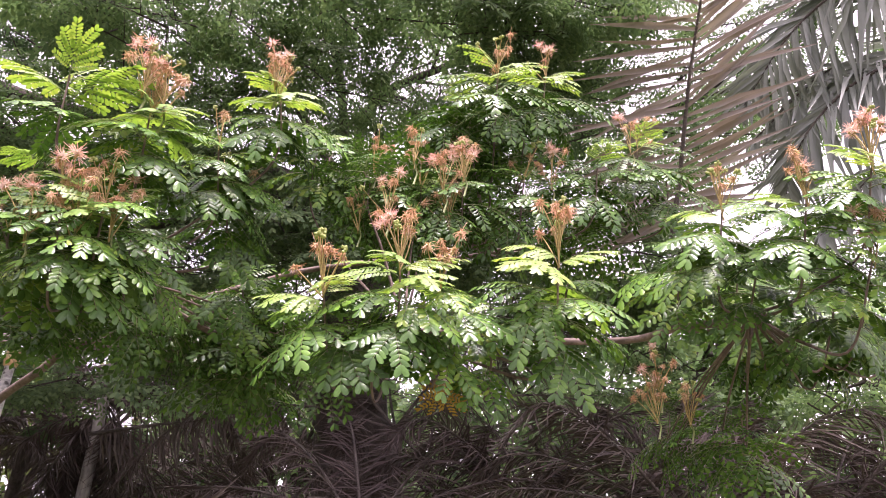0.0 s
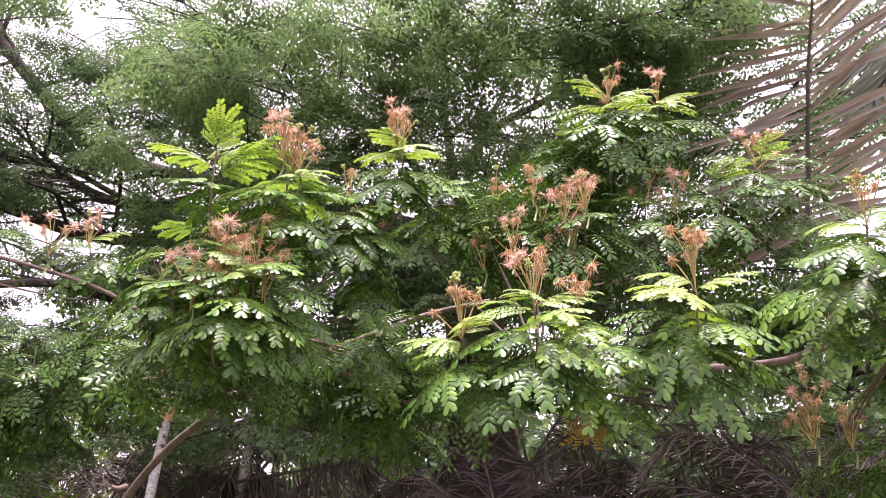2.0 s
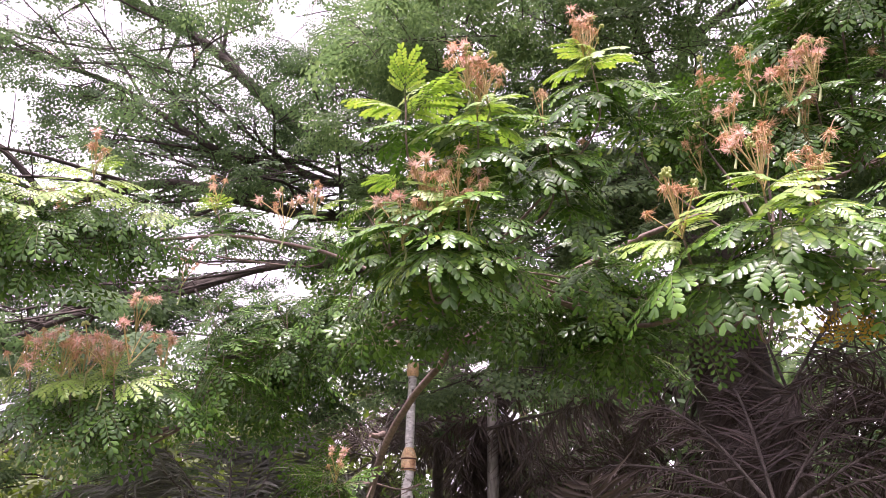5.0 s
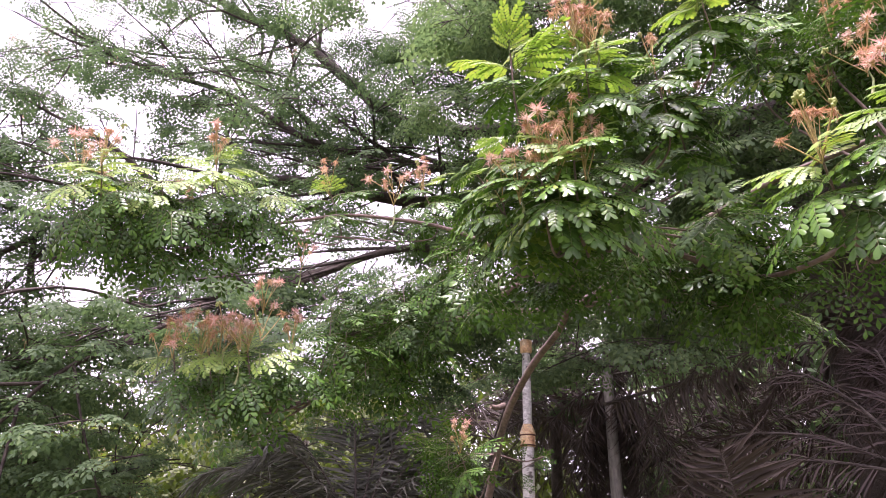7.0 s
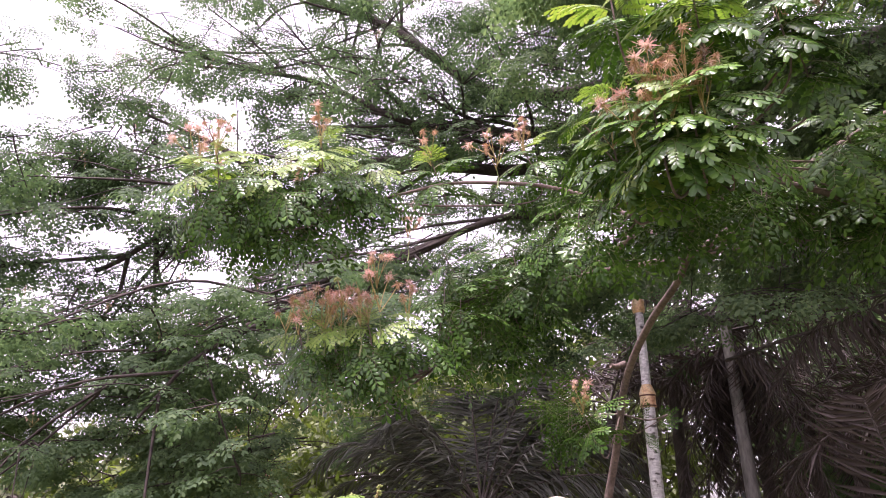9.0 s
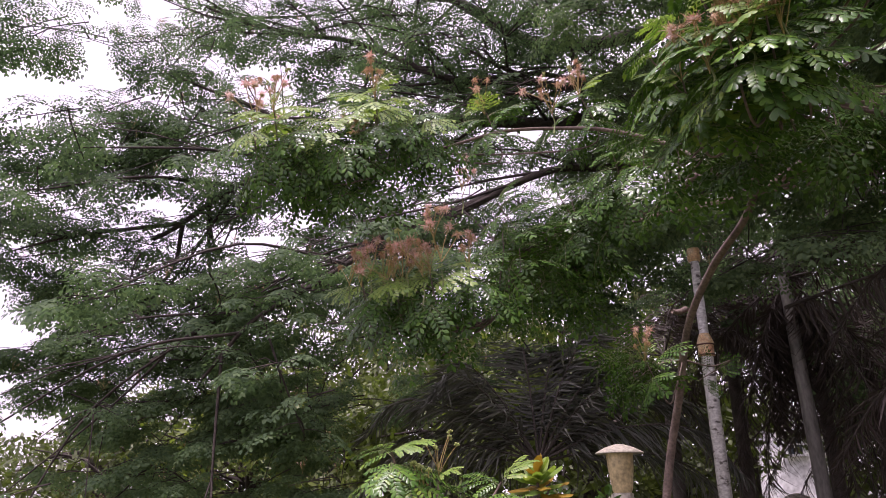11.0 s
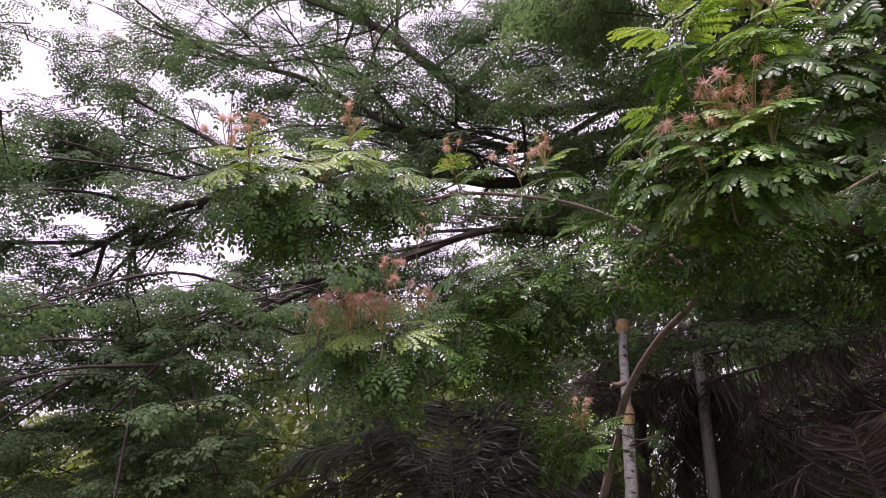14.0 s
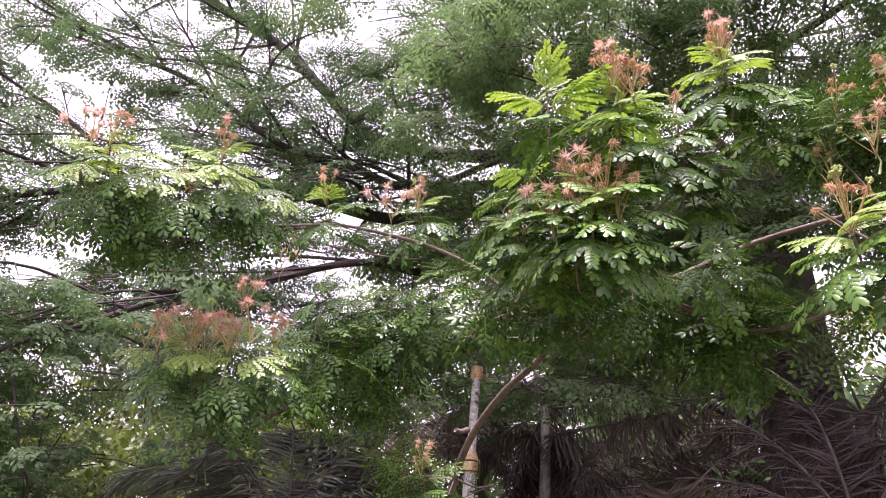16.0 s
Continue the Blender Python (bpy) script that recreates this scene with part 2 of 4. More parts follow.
def curve(points, n=12):
    """A smooth line through the points (Catmull-Rom)."""
    p = np.asarray(points, float).reshape(-1, 3)
    p = np.vstack([2 * p[0] - p[1], p, 2 * p[-1] - p[-2]])
    out = []
    for i in range(1, len(p) - 2):
        for t in np.linspace(0, 1, n, endpoint=i == len(p) - 3):
            a, b, c, d = p[i - 1], p[i], p[i + 1], p[i + 2]
            out.append(0.5 * (2 * b + (c - a) * t + (2 * a - 5 * b + 4 * c - d) * t * t + (3 * b - a - 3 * c + d) * t**3))
    return np.array(out)


def unit(v):
    v = np.asarray(v, float)
    return v / (np.linalg.norm(v) + 1e-12)


def frame_of(at, ahead, above, size=1.0):
    """A pose whose y points ahead and whose z is as near above as can be."""
    y = unit(ahead)
    x = unit(np.cross(y, above))
    z = np.cross(x, y)
    m = np.eye(4)
    m[:3, 0], m[:3, 1], m[:3, 2], m[:3, 3] = x * size, y * size, z * size, at
    return m


rng = np.random.default_rng(7)


# ---- the rain tree's leaves and flowers ----
def leaflet(detail):
    """One oblong blunt blade from the origin along y, 1 long, arched to both sides of its midrib."""
    if detail == 2:
        mid = [(0, 0, 0), (0.01, 0.50, 0.032), (-0.01, 1.0, -0.05)]
        right = [(0.13, 0.11, -0.020), (0.232, 0.50, -0.052), (0.185, 0.88, -0.080)]
        left = [(-0.15, 0.15, -0.020), (-0.250, 0.54, -0.052), (-0.195, 0.89, -0.080)]
        f = []
        for o, s in ((3, 1), (6, -1)):
            f += [t[::s] for t in ((0, o, 1), (o, o + 1, 1), (o + 1, 2, 1), (o + 1, o + 2, 2))]
        return shape(mid + right + left, f)
    if detail == 1:
        v = [(0, 0, 0), (0, 0.60, 0.03), (0, 1, -0.05), (0.235, 0.62, -0.04), (-0.235, 0.62, -0.04)]
        return shape(v, [(0, 3, 1), (3, 2, 1), (0, 1, 4), (4, 1, 2)])
    return shape([(0, 0, 0), (0.24, 0.58, 0.02), (0, 1, -0.04), (-0.24, 0.58, 0.02)], [(0, 1, 2), (0, 2, 3)])


def pinna(detail, pairs, length, sag, r):
    """A side stalk with its leaflets in close pairs, like a comb, the last ones largest."""
    out = []
    s = np.linspace(0, 1, 5)
    line = np.stack([0 * s, length * s, -sag * length * s**2], 1)
    if detail:
        out.append(tube(line, np.linspace(0.0018, 0.0009, 5), 3, 1, False))
    blade = leaflet(detail)
    big = 1.0 if detail else 1.45
    for i in range(pairs):
        u = 0.10 + 0.88 * i / (pairs - 1)
        at = (0, length * u, -sag * length * u * u)
        down = -2 * sag * u
        last = i == pairs - 1
        size = big * length * (0.195 + 0.080 * u) * r.uniform(0.92, 1.08) * (1.08 if last else 1)
        for side in (-1, 1):
            a = radians((28 if last else 66 - 14 * u) + r.uniform(-5, 5))
            ahead = unit((side * math.sin(a), math.cos(a), down * math.cos(a) - 0.14 + r.uniform(-0.08, 0.08)))
            above = unit((-side * 0.10 + r.uniform(-0.12, 0.12), 0.2, 1))
            out.append(moved(blade, frame_of(at, ahead, above, size)))
    return join(out)


def leaf(detail, seed, pinnae=4, pairs=9, sag=0.22):
    """A compound leaf from the origin along y, about 0.36 m long: a stalk with pairs of pinnae."""
    r = np.random.default_rng(seed)
    size = 0.18
    s = np.linspace(0, 1, 7 if detail else 3)
    line = np.stack([0.03 * size * np.sin(3 * s + seed), size * s, -sag * size * s**2], 1)
    out = [tube(line, np.linspace(0.0030, 0.0014, len(s)), 4, 1, False)] if detail else []
    lengths = (0.13, 0.16, 0.19, 0.20, 0.20)[-pinnae:]
    angles = (70, 64, 55, 43, 20)[-pinnae:]
    for i in range(pinnae):
        u = 1.0 if pinnae == 1 else 0.30 + 0.70 * i / (pinnae - 1)
        at = (0.03 * size * math.sin(3 * u + seed), size * u, -sag * size * u * u)
        for side in (-1, 1):
            a = radians(angles[i] + r.uniform(-6, 6))
            ahead = unit((side * math.sin(a), math.cos(a), -2 * sag * u * math.cos(a) - 0.10 + r.uniform(-0.12, 0.08)))
            above = unit((-side * 0.12 + r.uniform(-0.12, 0.12), 2 * sag * u, 1))
            p = pinna(detail, pairs, lengths[i] * r.uniform(0.9, 1.06), r.uniform(0.10, 0.28), r)
            out.append(moved(p, frame_of(at, ahead, above)))
    return join(out)


def flower_head(kind, seed, stamens=130, wide=0.0007):
    """A stalk along z with a puff of stamens (kind 0 fresh, 1 faded) or a knot of buds (2) at its end."""
    r = np.random.default_rng(seed)
    tall = r.uniform(0.085, 0.125)
    bend = r.uniform(-0.018, 0.018, 2)
    s = np.linspace(0, 1, 5)
    line = np.stack([bend[0] * s**2, bend[1] * s**2, tall * s], 1)
    out = [tube(line, np.linspace(0.0017, 0.0014, 5), 4, 0, False)]
    top = line[-1]
    if kind == 2:
        for _ in range(9):
            d = unit(r.normal(size=3) + (0, 0, 0.8))
            ball = turned([(0.0006, 0), (0.0034, 0.003), (0.0038, 0.006), (0.0006, 0.0095)], 5, 1, (0, 0, 0))
            out.append(moved(ball, frame_of(top + d * 0.003, np.cross(d, (0.3, 1, 0.2)), d)))
        return join(out)
    v, f, m = [], [], []
    for _ in range(stamens if kind == 0 else round(stamens * 0.8)):
        d = unit(r.normal(size=3) + (0, 0, 1.0 if kind == 0 else 0.3))
        length = r.uniform(0.008, 0.021) * (1 if kind == 0 else 0.75)
        w = unit(np.cross(d, r.normal(size=3))) * wide
        hang = np.array([0, 0, -0.35 if kind == 0 else -1.1]) + r.normal(size=3) * (0.8 if kind == 0 else 1.0)
        a, b = top + d * 0.003, top + d * length * 0.55 + hang * length * 0.12
        c = top + d * length * (0.95 if kind == 0 else 0.75) + hang * length * 0.5
        k = len(v)
        v += [a - w, a + w, b - w, b + w, c - w * 0.8, c + w * 0.8]
        f += [(k, k + 1, k + 3), (k, k + 3, k + 2), (k + 2, k + 3, k + 5), (k + 2, k + 5, k + 4)]
        m += [2, 2, 1, 1] if kind == 0 else [1, 1, 1, 1]
    out.append(shape(v, f, m))
    for _ in range(6 if stamens > 40 else 0):
        d = unit(r.normal(size=3) + (0, 0, 0.2))
        out.append(moved(turned([(0.0005, 0), (0.0026, 0.003), (0.0024, 0.008), (0.0005, 0.010)], 5, 0, (0, 0, 0)), frame_of(top - (0, 0, 0.002), np.cross(d, (0.3, 1, 0.2)), d)))
    return join(out)


LEAF_SHAPE = [leaf(2, k, 4 if k % 3 else 3, 7 + k % 2, 0.10 + 0.07 * (k % 4)) for k in range(6)]
YOUNG_SHAPE = [leaf(2, 20 + k, 3 + k % 2, 9, 0.08 + 0.08 * k) for k in range(3)]
LEAF_MESH = [mesh_of("leaf", t, [LEAF, STALK]) for t in LEAF_SHAPE]
YOUNG_MESH = [mesh_of("leaf", t, [YOUNG, STALK]) for t in YOUNG_SHAPE]
YELLOW_MESH = mesh_of("leaf", leaf(2, 31, 3, 6, 0.3), [YELLOW, PEDUNCLE])
HEAD_MESH = [mesh_of("flower_head", flower_head(k // 3, 40 + k), [PEDUNCLE, (PINK, TAN, BUD)[k // 3], CREAM]) for k in range(9)]
REST_SHAPE = [leaf(1, k, 4 if k % 3 else 3, 7, 0.10 + 0.07 * (k % 4)) for k in range(6)]
REST_YOUNG_SHAPE = [leaf(1, 20 + k, 3 + k % 2, 8, 0.08 + 0.08 * k) for k in range(3)]
MID_LEAF = [leaf(1, 50 + k, 4 - k % 2, 6, 0.14 + 0.06 * k) for k in range(3)]
FAR_LEAF = [leaf(0, 60 + k, 3 if k == 1 else 2, 4, 0.10 + 0.06 * k) for k in range(3)]
FAR_HEAD = flower_head(0, 71, 18, 0.0021)


def rosette(at, axis, count, size, r, rise=(42, -14), stem=0.14, face=(0, 0, 0)):
    """Poses of leaves set round the end of a twig, the youngest at its tip, their blades turned towards the open side."""
    face = np.asarray(face, float)
    axis = unit(axis)
    side = unit(np.cross(axis, (0.3, 0.5, 0.1)))
    other = np.cross(axis, side)
    start = r.uniform(0, 6.28)
    out = []
    for i in range(count):
        u = i / max(1, count - 1)
        a = start + i * 2.4 + r.uniform(-0.3, 0.3)
        radial = math.cos(a) * side + math.sin(a) * other
        e = radians(rise[0] + (rise[1] - rise[0]) * u**0.8 + r.uniform(-10, 10))
        ahead = math.cos(e) * radial + math.sin(e) * axis
        ahead = unit(ahead + np.array([0, 0, -0.12 * u]))
        above = unit(axis * math.cos(e) - radial * math.sin(e) + (0, 0, 0.35) + face + r.normal(size=3) * 0.12)
        s = size * (0.62 + 0.38 * min(1, u * 2.2)) * r.uniform(0.88, 1.12)
        out.append((frame_of(np.asarray(at) - axis * stem * u, ahead, above, s), u))
    return out


def head_poses(at, axis, count, r, spread=0.75, size=1.0):
    out = []
    for _ in range(count):
        d = unit(unit(axis) * 0.5 + (0, 0, 0.9) + r.normal(size=3) * spread * 0.46)
        out.append(frame_of(np.asarray(at) - np.array((0, 0, r.uniform(-0.03, 0.03))), np.cross(d, r.normal(size=3)), d, size * r.uniform(0.85, 1.15)))
    return out


# ---- ground ----
g = 40
gx = np.sign(np.linspace(-1, 1, g + 1)) * np.abs(np.linspace(-1, 1, g + 1)) ** 3 * 900
gv = np.array([(x, y, 0.05 * noise.noise(Vector((x * 0.3, y * 0.3, 0)))) for y in gx for x in gx])
gf = [t for j in range(g) for i in range(g) for a in [j * (g + 1) + i] for t in ((a, a + 1, a + g + 2), (a, a + g + 2, a + g + 1))]
ground = new("ground", mesh_of("ground", shape(gv, gf), [GROUND]))
tagged(ground, "bare earth with patches of short grass", "ground", "", "structure")


# ---- the near rain tree: a thin leaning stem whose branches hang towards the viewer ----
near_tree = thing("rain_tree", (-2.48, 3.17, 1.23,), "slender flowering rain tree with leaning brown stem", "tree")
near_tree.location.z = 0
base = np.array((-2.48, 3.17, 1.28,))
STEM = curve([(base[0] - 0.05, base[1] + 0.05, -0.05), (base[0] - 0.02, base[1], 0.8), (-2.40, 3.19, 1.43,), (-2.25, 3.14, 1.82,), (-2.07, 3.01, 2.13,), (-1.82, 2.85, 2.32,), (-1.53, 2.61, 2.39,), (-1.37, 2.42, 2.41,)])
part("trunk", tube(STEM, np.linspace(0.025, 0.013, len(STEM)), 10), [TWIG], near_tree, "leaning brown stem with a cut stub")
stub = curve([(-2.07, 3.01, 2.21,), (-2.08, 2.96, 2.19,), (-2.09, 2.92, 2.19,)], 4)
part("stub", tube(stub, np.linspace(0.015, 0.011, len(stub)), 8), [TWIG], near_tree, "pale cut branch stub")
FORK = STEM[-1]


def branch(points, r0, r1, name="branch"):
    line = curve(points, 8)
    wob = np.array([noise.noise_vector(Vector(p) * 3.0) for p in line]) * 0.02
    wob[0] = wob[-1] = 0
    part(name, tube(line + wob, np.linspace(r0, r1, len(line)), 7), [TWIG], near_tree)


hub_left = np.array((-1.01, 1.91, 2.47,))
hub_mid = np.array((-0.13, 1.93, 2.32,))
hub_right = np.array((0.86, 1.88, 2.36,))
hub_back = np.array((0.15, 2.68, 2.94,))
branch([FORK, (FORK + hub_left) / 2 + (0, 0, 0.05), hub_left], 0.016, 0.009)
branch([hub_left, (-0.64, 2.40, 2.36,), hub_mid], 0.009, 0.008)
branch([hub_mid, (0.50, 2.07, 2.34,), (0.69, 2.00, 2.36,), hub_right], 0.010, 0.013)
branch([FORK, (FORK + hub_back) / 2 + (0, 0, 0.1), hub_back], 0.014, 0.009)
branch([(-1.44, 2.18, 2.45,), (-1.59, 2.22, 2.42,), (-1.74, 2.26, 2.41,)], 0.012, 0.008)
hub_far = np.array((-2.36, 1.67, 2.74,))
hub_row = np.array((-2.50, 2.27, 2.43,))
branch([FORK, (-1.69, 2.27, 2.72,), (-2.05, 1.92, 2.80,), hub_far], 0.010, 0.006)
branch([FORK, (-1.87, 2.52, 2.50,), hub_row], 0.010, 0.006)
hub_low = np.array((-2.32, 2.00, 2.08))
branch([hub_row, (hub_row + hub_low) / 2 + (0.02, 0, -0.03), hub_low], 0.007, 0.005)
HUBS = [hub_low, STEM[len(STEM) // 2], hub_far, hub_row, hub_left, hub_mid, hub_right, hub_back, FORK]


REST, REST_YOUNG = [[] for _ in LEAF_SHAPE], [[] for _ in YOUNG_SHAPE]
made = [0]


def spray(x, y, z, lean, turn, leaves, heads, size=1.0, fresh=0.3, young=0.2, rise=(45, -5)):
    """A leafy shoot: its tip, the degrees by which it leans from upright towards turn (0 is ahead), leaves and flower heads."""
    r = np.random.default_rng(int(abs(x * 7919 + y * 104729 + z * 1299709)) % 2**31)
    tip = np.array((x, y, z))
    a, b = radians(0.8 * lean), radians(turn)
    axis = np.array((-math.sin(b) * math.sin(a), math.cos(b) * math.sin(a), math.cos(a)))
    open_side = np.array((-math.sin(b), math.cos(b), 0)) * 0.5
    hub = min(HUBS, key=lambda h: np.linalg.norm(h - tip))
    foot = tip - axis * 0.22
    line = curve([hub, hub * 0.45 + foot * 0.55 + (0, 0, -0.03), foot, tip], 7)
    twig = part("shoot", tube(line, np.linspace(0.005, 0.0026, len(line)), 5), [TWIG], near_tree, "flowering leafy shoot")
    for m, u in rosette(tip, axis, max(1, round(leaves * 0.80)), 0.57 * size, r, rise, 0.14, open_side):
        new_leaf = u < young
        k = r.integers(3) if new_leaf else r.integers(6)
        if made[0] < 300:
            made[0] += 1
            ob = new("leaf", YOUNG_MESH[k] if new_leaf else LEAF_MESH[k])
            ob.parent, ob.matrix_basis = twig, Matrix(m.tolist())
        else:
            (REST_YOUNG if new_leaf else REST)[k].append(m)
    for m in head_poses(tip, axis, heads, r):
        k = 0 if r.random() < 0.6 * fresh else (2 if r.random() < 0.25 else 1)
        ob = new("flower_head", HEAD_MESH[3 * k + r.integers(3)])
        ob.parent, ob.matrix_basis = twig, Matrix(m.tolist())
    return twig


# middle shoots, nearest
spray(-0.28, 1.45, 2.23, 35, 165, 13, 11, 0.82, 0.15, 0.25, (40, 8))
spray(-0.11, 1.44, 2.29, 25, 180, 13, 12, 0.88, 0.25, 0.45, (40, 6))
spray(0.25, 1.46, 2.32, 30, 195, 13, 12, 0.9, 0.3, 0.5, (40, 6))
spray(-0.02, 1.48, 2.25, 40, 185, 13, 7, 0.82, 0.1, 0.1, (36, 8))
spray(0.11, 1.58, 2.24, 40, 190, 9, 0, 0.80, 0, 0.0, (30, 10))
spray(-0.19, 1.60, 2.24, 40, 175, 8, 0, 0.78, 0, 0.0, (30, 8))
spray(0.28, 1.53, 2.29, 35, 205, 7, 0, 0.86, 0, 0.0, (30, 6))
# tall shoots on the left
spray(-0.79, 1.50, 2.75, 22, 200, 16, 16, 0.95, 0.2, 0.5, (42, 0))
spray(-0.98, 1.42, 2.80, 10, 160, 7, 0, 0.92, 0.3, 0.8, (80, 20))
spray(-0.54, 1.78, 3.04, 22, 190, 15, 10, 0.95, 0.15, 0.4)
spray(-0.68, 1.72, 2.79, 35, 190, 14, 3, 0.95, 0.2, 0.1)
spray(-0.89, 1.41, 2.40, 25, 190, 14, 8, 0.92, 0.6, 0.25)
spray(-0.81, 1.44, 2.43, 25, 200, 15, 10, 0.92, 0.35, 0.1)
spray(-1.11, 1.57, 2.44, 25, 180, 13, 4, 0.92, 0.2, 0.1)
spray(-0.69, 1.87, 2.75, 40, 190, 13, 4, 0.95, 0.2, 0.0)
spray(-0.86, 1.69, 2.51, 35, 195, 13, 0, 0.92, 0, 0.0)
spray(-1.19, 1.74, 2.74, 45, 130, 12, 0, 0.92, 0, 0.2)
spray(-1.20, 1.57, 2.55, 45, 140, 13, 0, 0.92, 0, 0.1)
spray(-0.99, 1.76, 2.54, 45, 190, 12, 0, 0.92, 0, 0.0)
spray(-0.46, 2.02, 3.01, 35, 190, 13, 0, 0.95, 0, 0.0)
spray(-0.70, 2.19, 2.59, 60, 190, 10, 0, 0.92, 0, 0.0)
# shoots on the right
spray(0.71, 1.61, 2.54, 30, 185, 13, 10, 0.9, 0.45, 0.15, (40, 6))
spray(0.89, 1.53, 2.53, 30, 190, 13, 11, 0.9, 0.45, 0.15, (40, 6))
spray(1.06, 1.50, 2.62, 30, 200, 12, 12, 0.9, 0.6, 0.15, (40, 6))
spray(1.02, 1.54, 2.37, 40, 200, 10, 8, 0.9, 0.5, 0.1, (40, 2))
spray(0.84, 1.72, 2.48, 40, 190, 9, 0, 0.9, 0, 0.0, (34, 0))
spray(0.67, 1.82, 2.54, 40, 180, 9, 0, 0.9, 0, 0.0, (34, 0))
spray(1.07, 1.80, 2.40, 45, 190, 8, 0, 0.9, 0, 0.0, (34, 0))
# shaded shoots under and behind them
for x, y, z, turn in ((1.09, 2.19, 2.52, 185), (1.19, 2.06, 2.42, 200), (1.23, 1.91, 2.44, 205), (0.98, 2.20, 2.62, 175), (1.05, 2.36, 2.50, 180), (1.16, 2.02, 2.54, 195), (1.40, 2.05, 2.46, 205)):
    spray(x, y, z, 45, turn, 12, 0, 0.95, 0, 0.0, (34, -8))
# upper and middle shoots, a little farther
spray(0.16, 1.96, 3.30, 28, 185, 15, 12, 1.1, 0.3, 0.3)
spray(0.34, 2.04, 3.34, 30, 195, 13, 8, 1.1, 0.3, 0.25)
spray(0.02, 2.16, 3.31, 35, 180, 13, 0, 1.1, 0, 0.1)
spray(0.28, 2.17, 3.26, 40, 190, 13, 0, 1.1, 0, 0.0)
spray(0.04, 1.97, 2.87, 35, 185, 14, 9, 1.0, 0.4, 0.1)
spray(-0.10, 2.04, 2.87, 35, 180, 12, 6, 1.0, 0.3, 0.1)
spray(0.25, 2.06, 2.91, 40, 190, 14, 5, 1.05, 0.5, 0.1)
spray(0.52, 2.11, 3.02, 35, 195, 14, 0, 1.1, 0, 0.1)
spray(0.70, 2.21, 3.18, 30, 190, 14, 5, 1.1, 0.3, 0.2)
spray(0.84, 2.33, 3.12, 40, 190, 13, 0, 1.1, 0, 0.0)
# outer shoots on the far left
spray(-2.34, 0.96, 2.69, 35, 205, 15, 10, 0.95, 0.5, 0.45)
spray(-2.25, 1.33, 2.85, 30, 215, 15, 10, 1.0, 0.3, 0.5)
spray(-2.26, 1.14, 2.68, 40, 210, 14, 0, 1.0, 0, 0.45)
spray(-2.23, 1.49, 2.82, 40, 225, 12, 0, 1.0, 0, 0.0)
spray(-2.45, 1.52, 2.16, 45, 205, 12, 12, 1.1, 0.5, 0.1)
spray(-2.35, 1.66, 2.19, 45, 212, 12, 14, 1.1, 0.5, 0.1)
spray(-2.24, 1.78, 2.23, 40, 218, 10, 6, 1.1, 0.6, 0.1)
spray(-2.40, 1.63, 2.08, 50, 208, 9, 0, 0.95, 0, 0.0)
spray(-2.39, 1.38, 2.14, 50, 212, 9, 3, 0.95, 0.4, 0.35)
spray(-2.31, 1.47, 2.15, 50, 212, 9, 3, 0.95, 0.4, 0.35)
spray(-2.22, 1.57, 2.16, 50, 212, 9, 3, 0.95, 0.4, 0.35)
spray(-2.32, 0.88, 2.59, 60, 222, 11, 0, 0.95, 0, 0.2, (25, -40))
spray(-2.28, 1.11, 2.65, 60, 222, 11, 0, 0.95, 0, 0.2, (25, -40))
spray(-2.22, 1.31, 2.74, 60, 222, 11, 0, 0.95, 0, 0.2, (25, -40))
spray(-2.18, 1.51, 2.78, 60, 222, 11, 0, 0.95, 0, 0.2, (25, -40))
spray(-2.35, 1.06, 2.58, 60, 222, 11, 0, 0.95, 0, 0.2, (25, -40))
spray(-2.18, 1.84, 2.93, 30, 180, 11, 6, 1.0, 0.3, 0.2)
spray(-1.91, 2.14, 2.99, 30, 180, 13, 12, 1.0, 0.2, 0.1)
spray(-2.47, 2.17, 2.68, 45, 165, 13, 0, 1.1, 0, 0.0)
spray(-2.15, 2.22, 2.65, 45, 180, 13, 0, 1.1, 0, 0.0)
spray(-1.76, 2.13, 2.63, 45, 190, 12, 0, 1.0, 0, 0.0)
spray(-2.26, 2.36, 2.44, 50, 180, 11, 0, 1.1, 0, 0.0)
spray(-2.20, 2.82, 1.97, 30, 150, 9, 9, 1.0, 0.6, 0.1)
spray(-2.48, 3.71, 1.98, 140, 90, 5, 0, 0.8, 0, 0.0)
hang = spray(-0.01, 1.74, 2.07, 170, 180, 1, 0, 0.6, 0, 0.0)
for k in range(2):
    ob = new("leaf", YELLOW_MESH)
    ob.parent = hang
    ob.matrix_basis = Matrix(frame_of((-0.01, 1.68, 2.10,), (0.12 * k - 0.05, -0.1, -1), (0.9 - 1.6 * k, -0.8, 0.1), 0.24).tolist())
for sets, shapes, mat in ((REST, REST_SHAPE, LEAF), (REST_YOUNG, REST_YOUNG_SHAPE, YOUNG)):
    if any(sets):
        part("foliage", join([scattered(t, ms) for t, ms in zip(shapes, sets) if ms]), [mat, STALK], near_tree, "glossy green feathery leaves", True, "stuff")


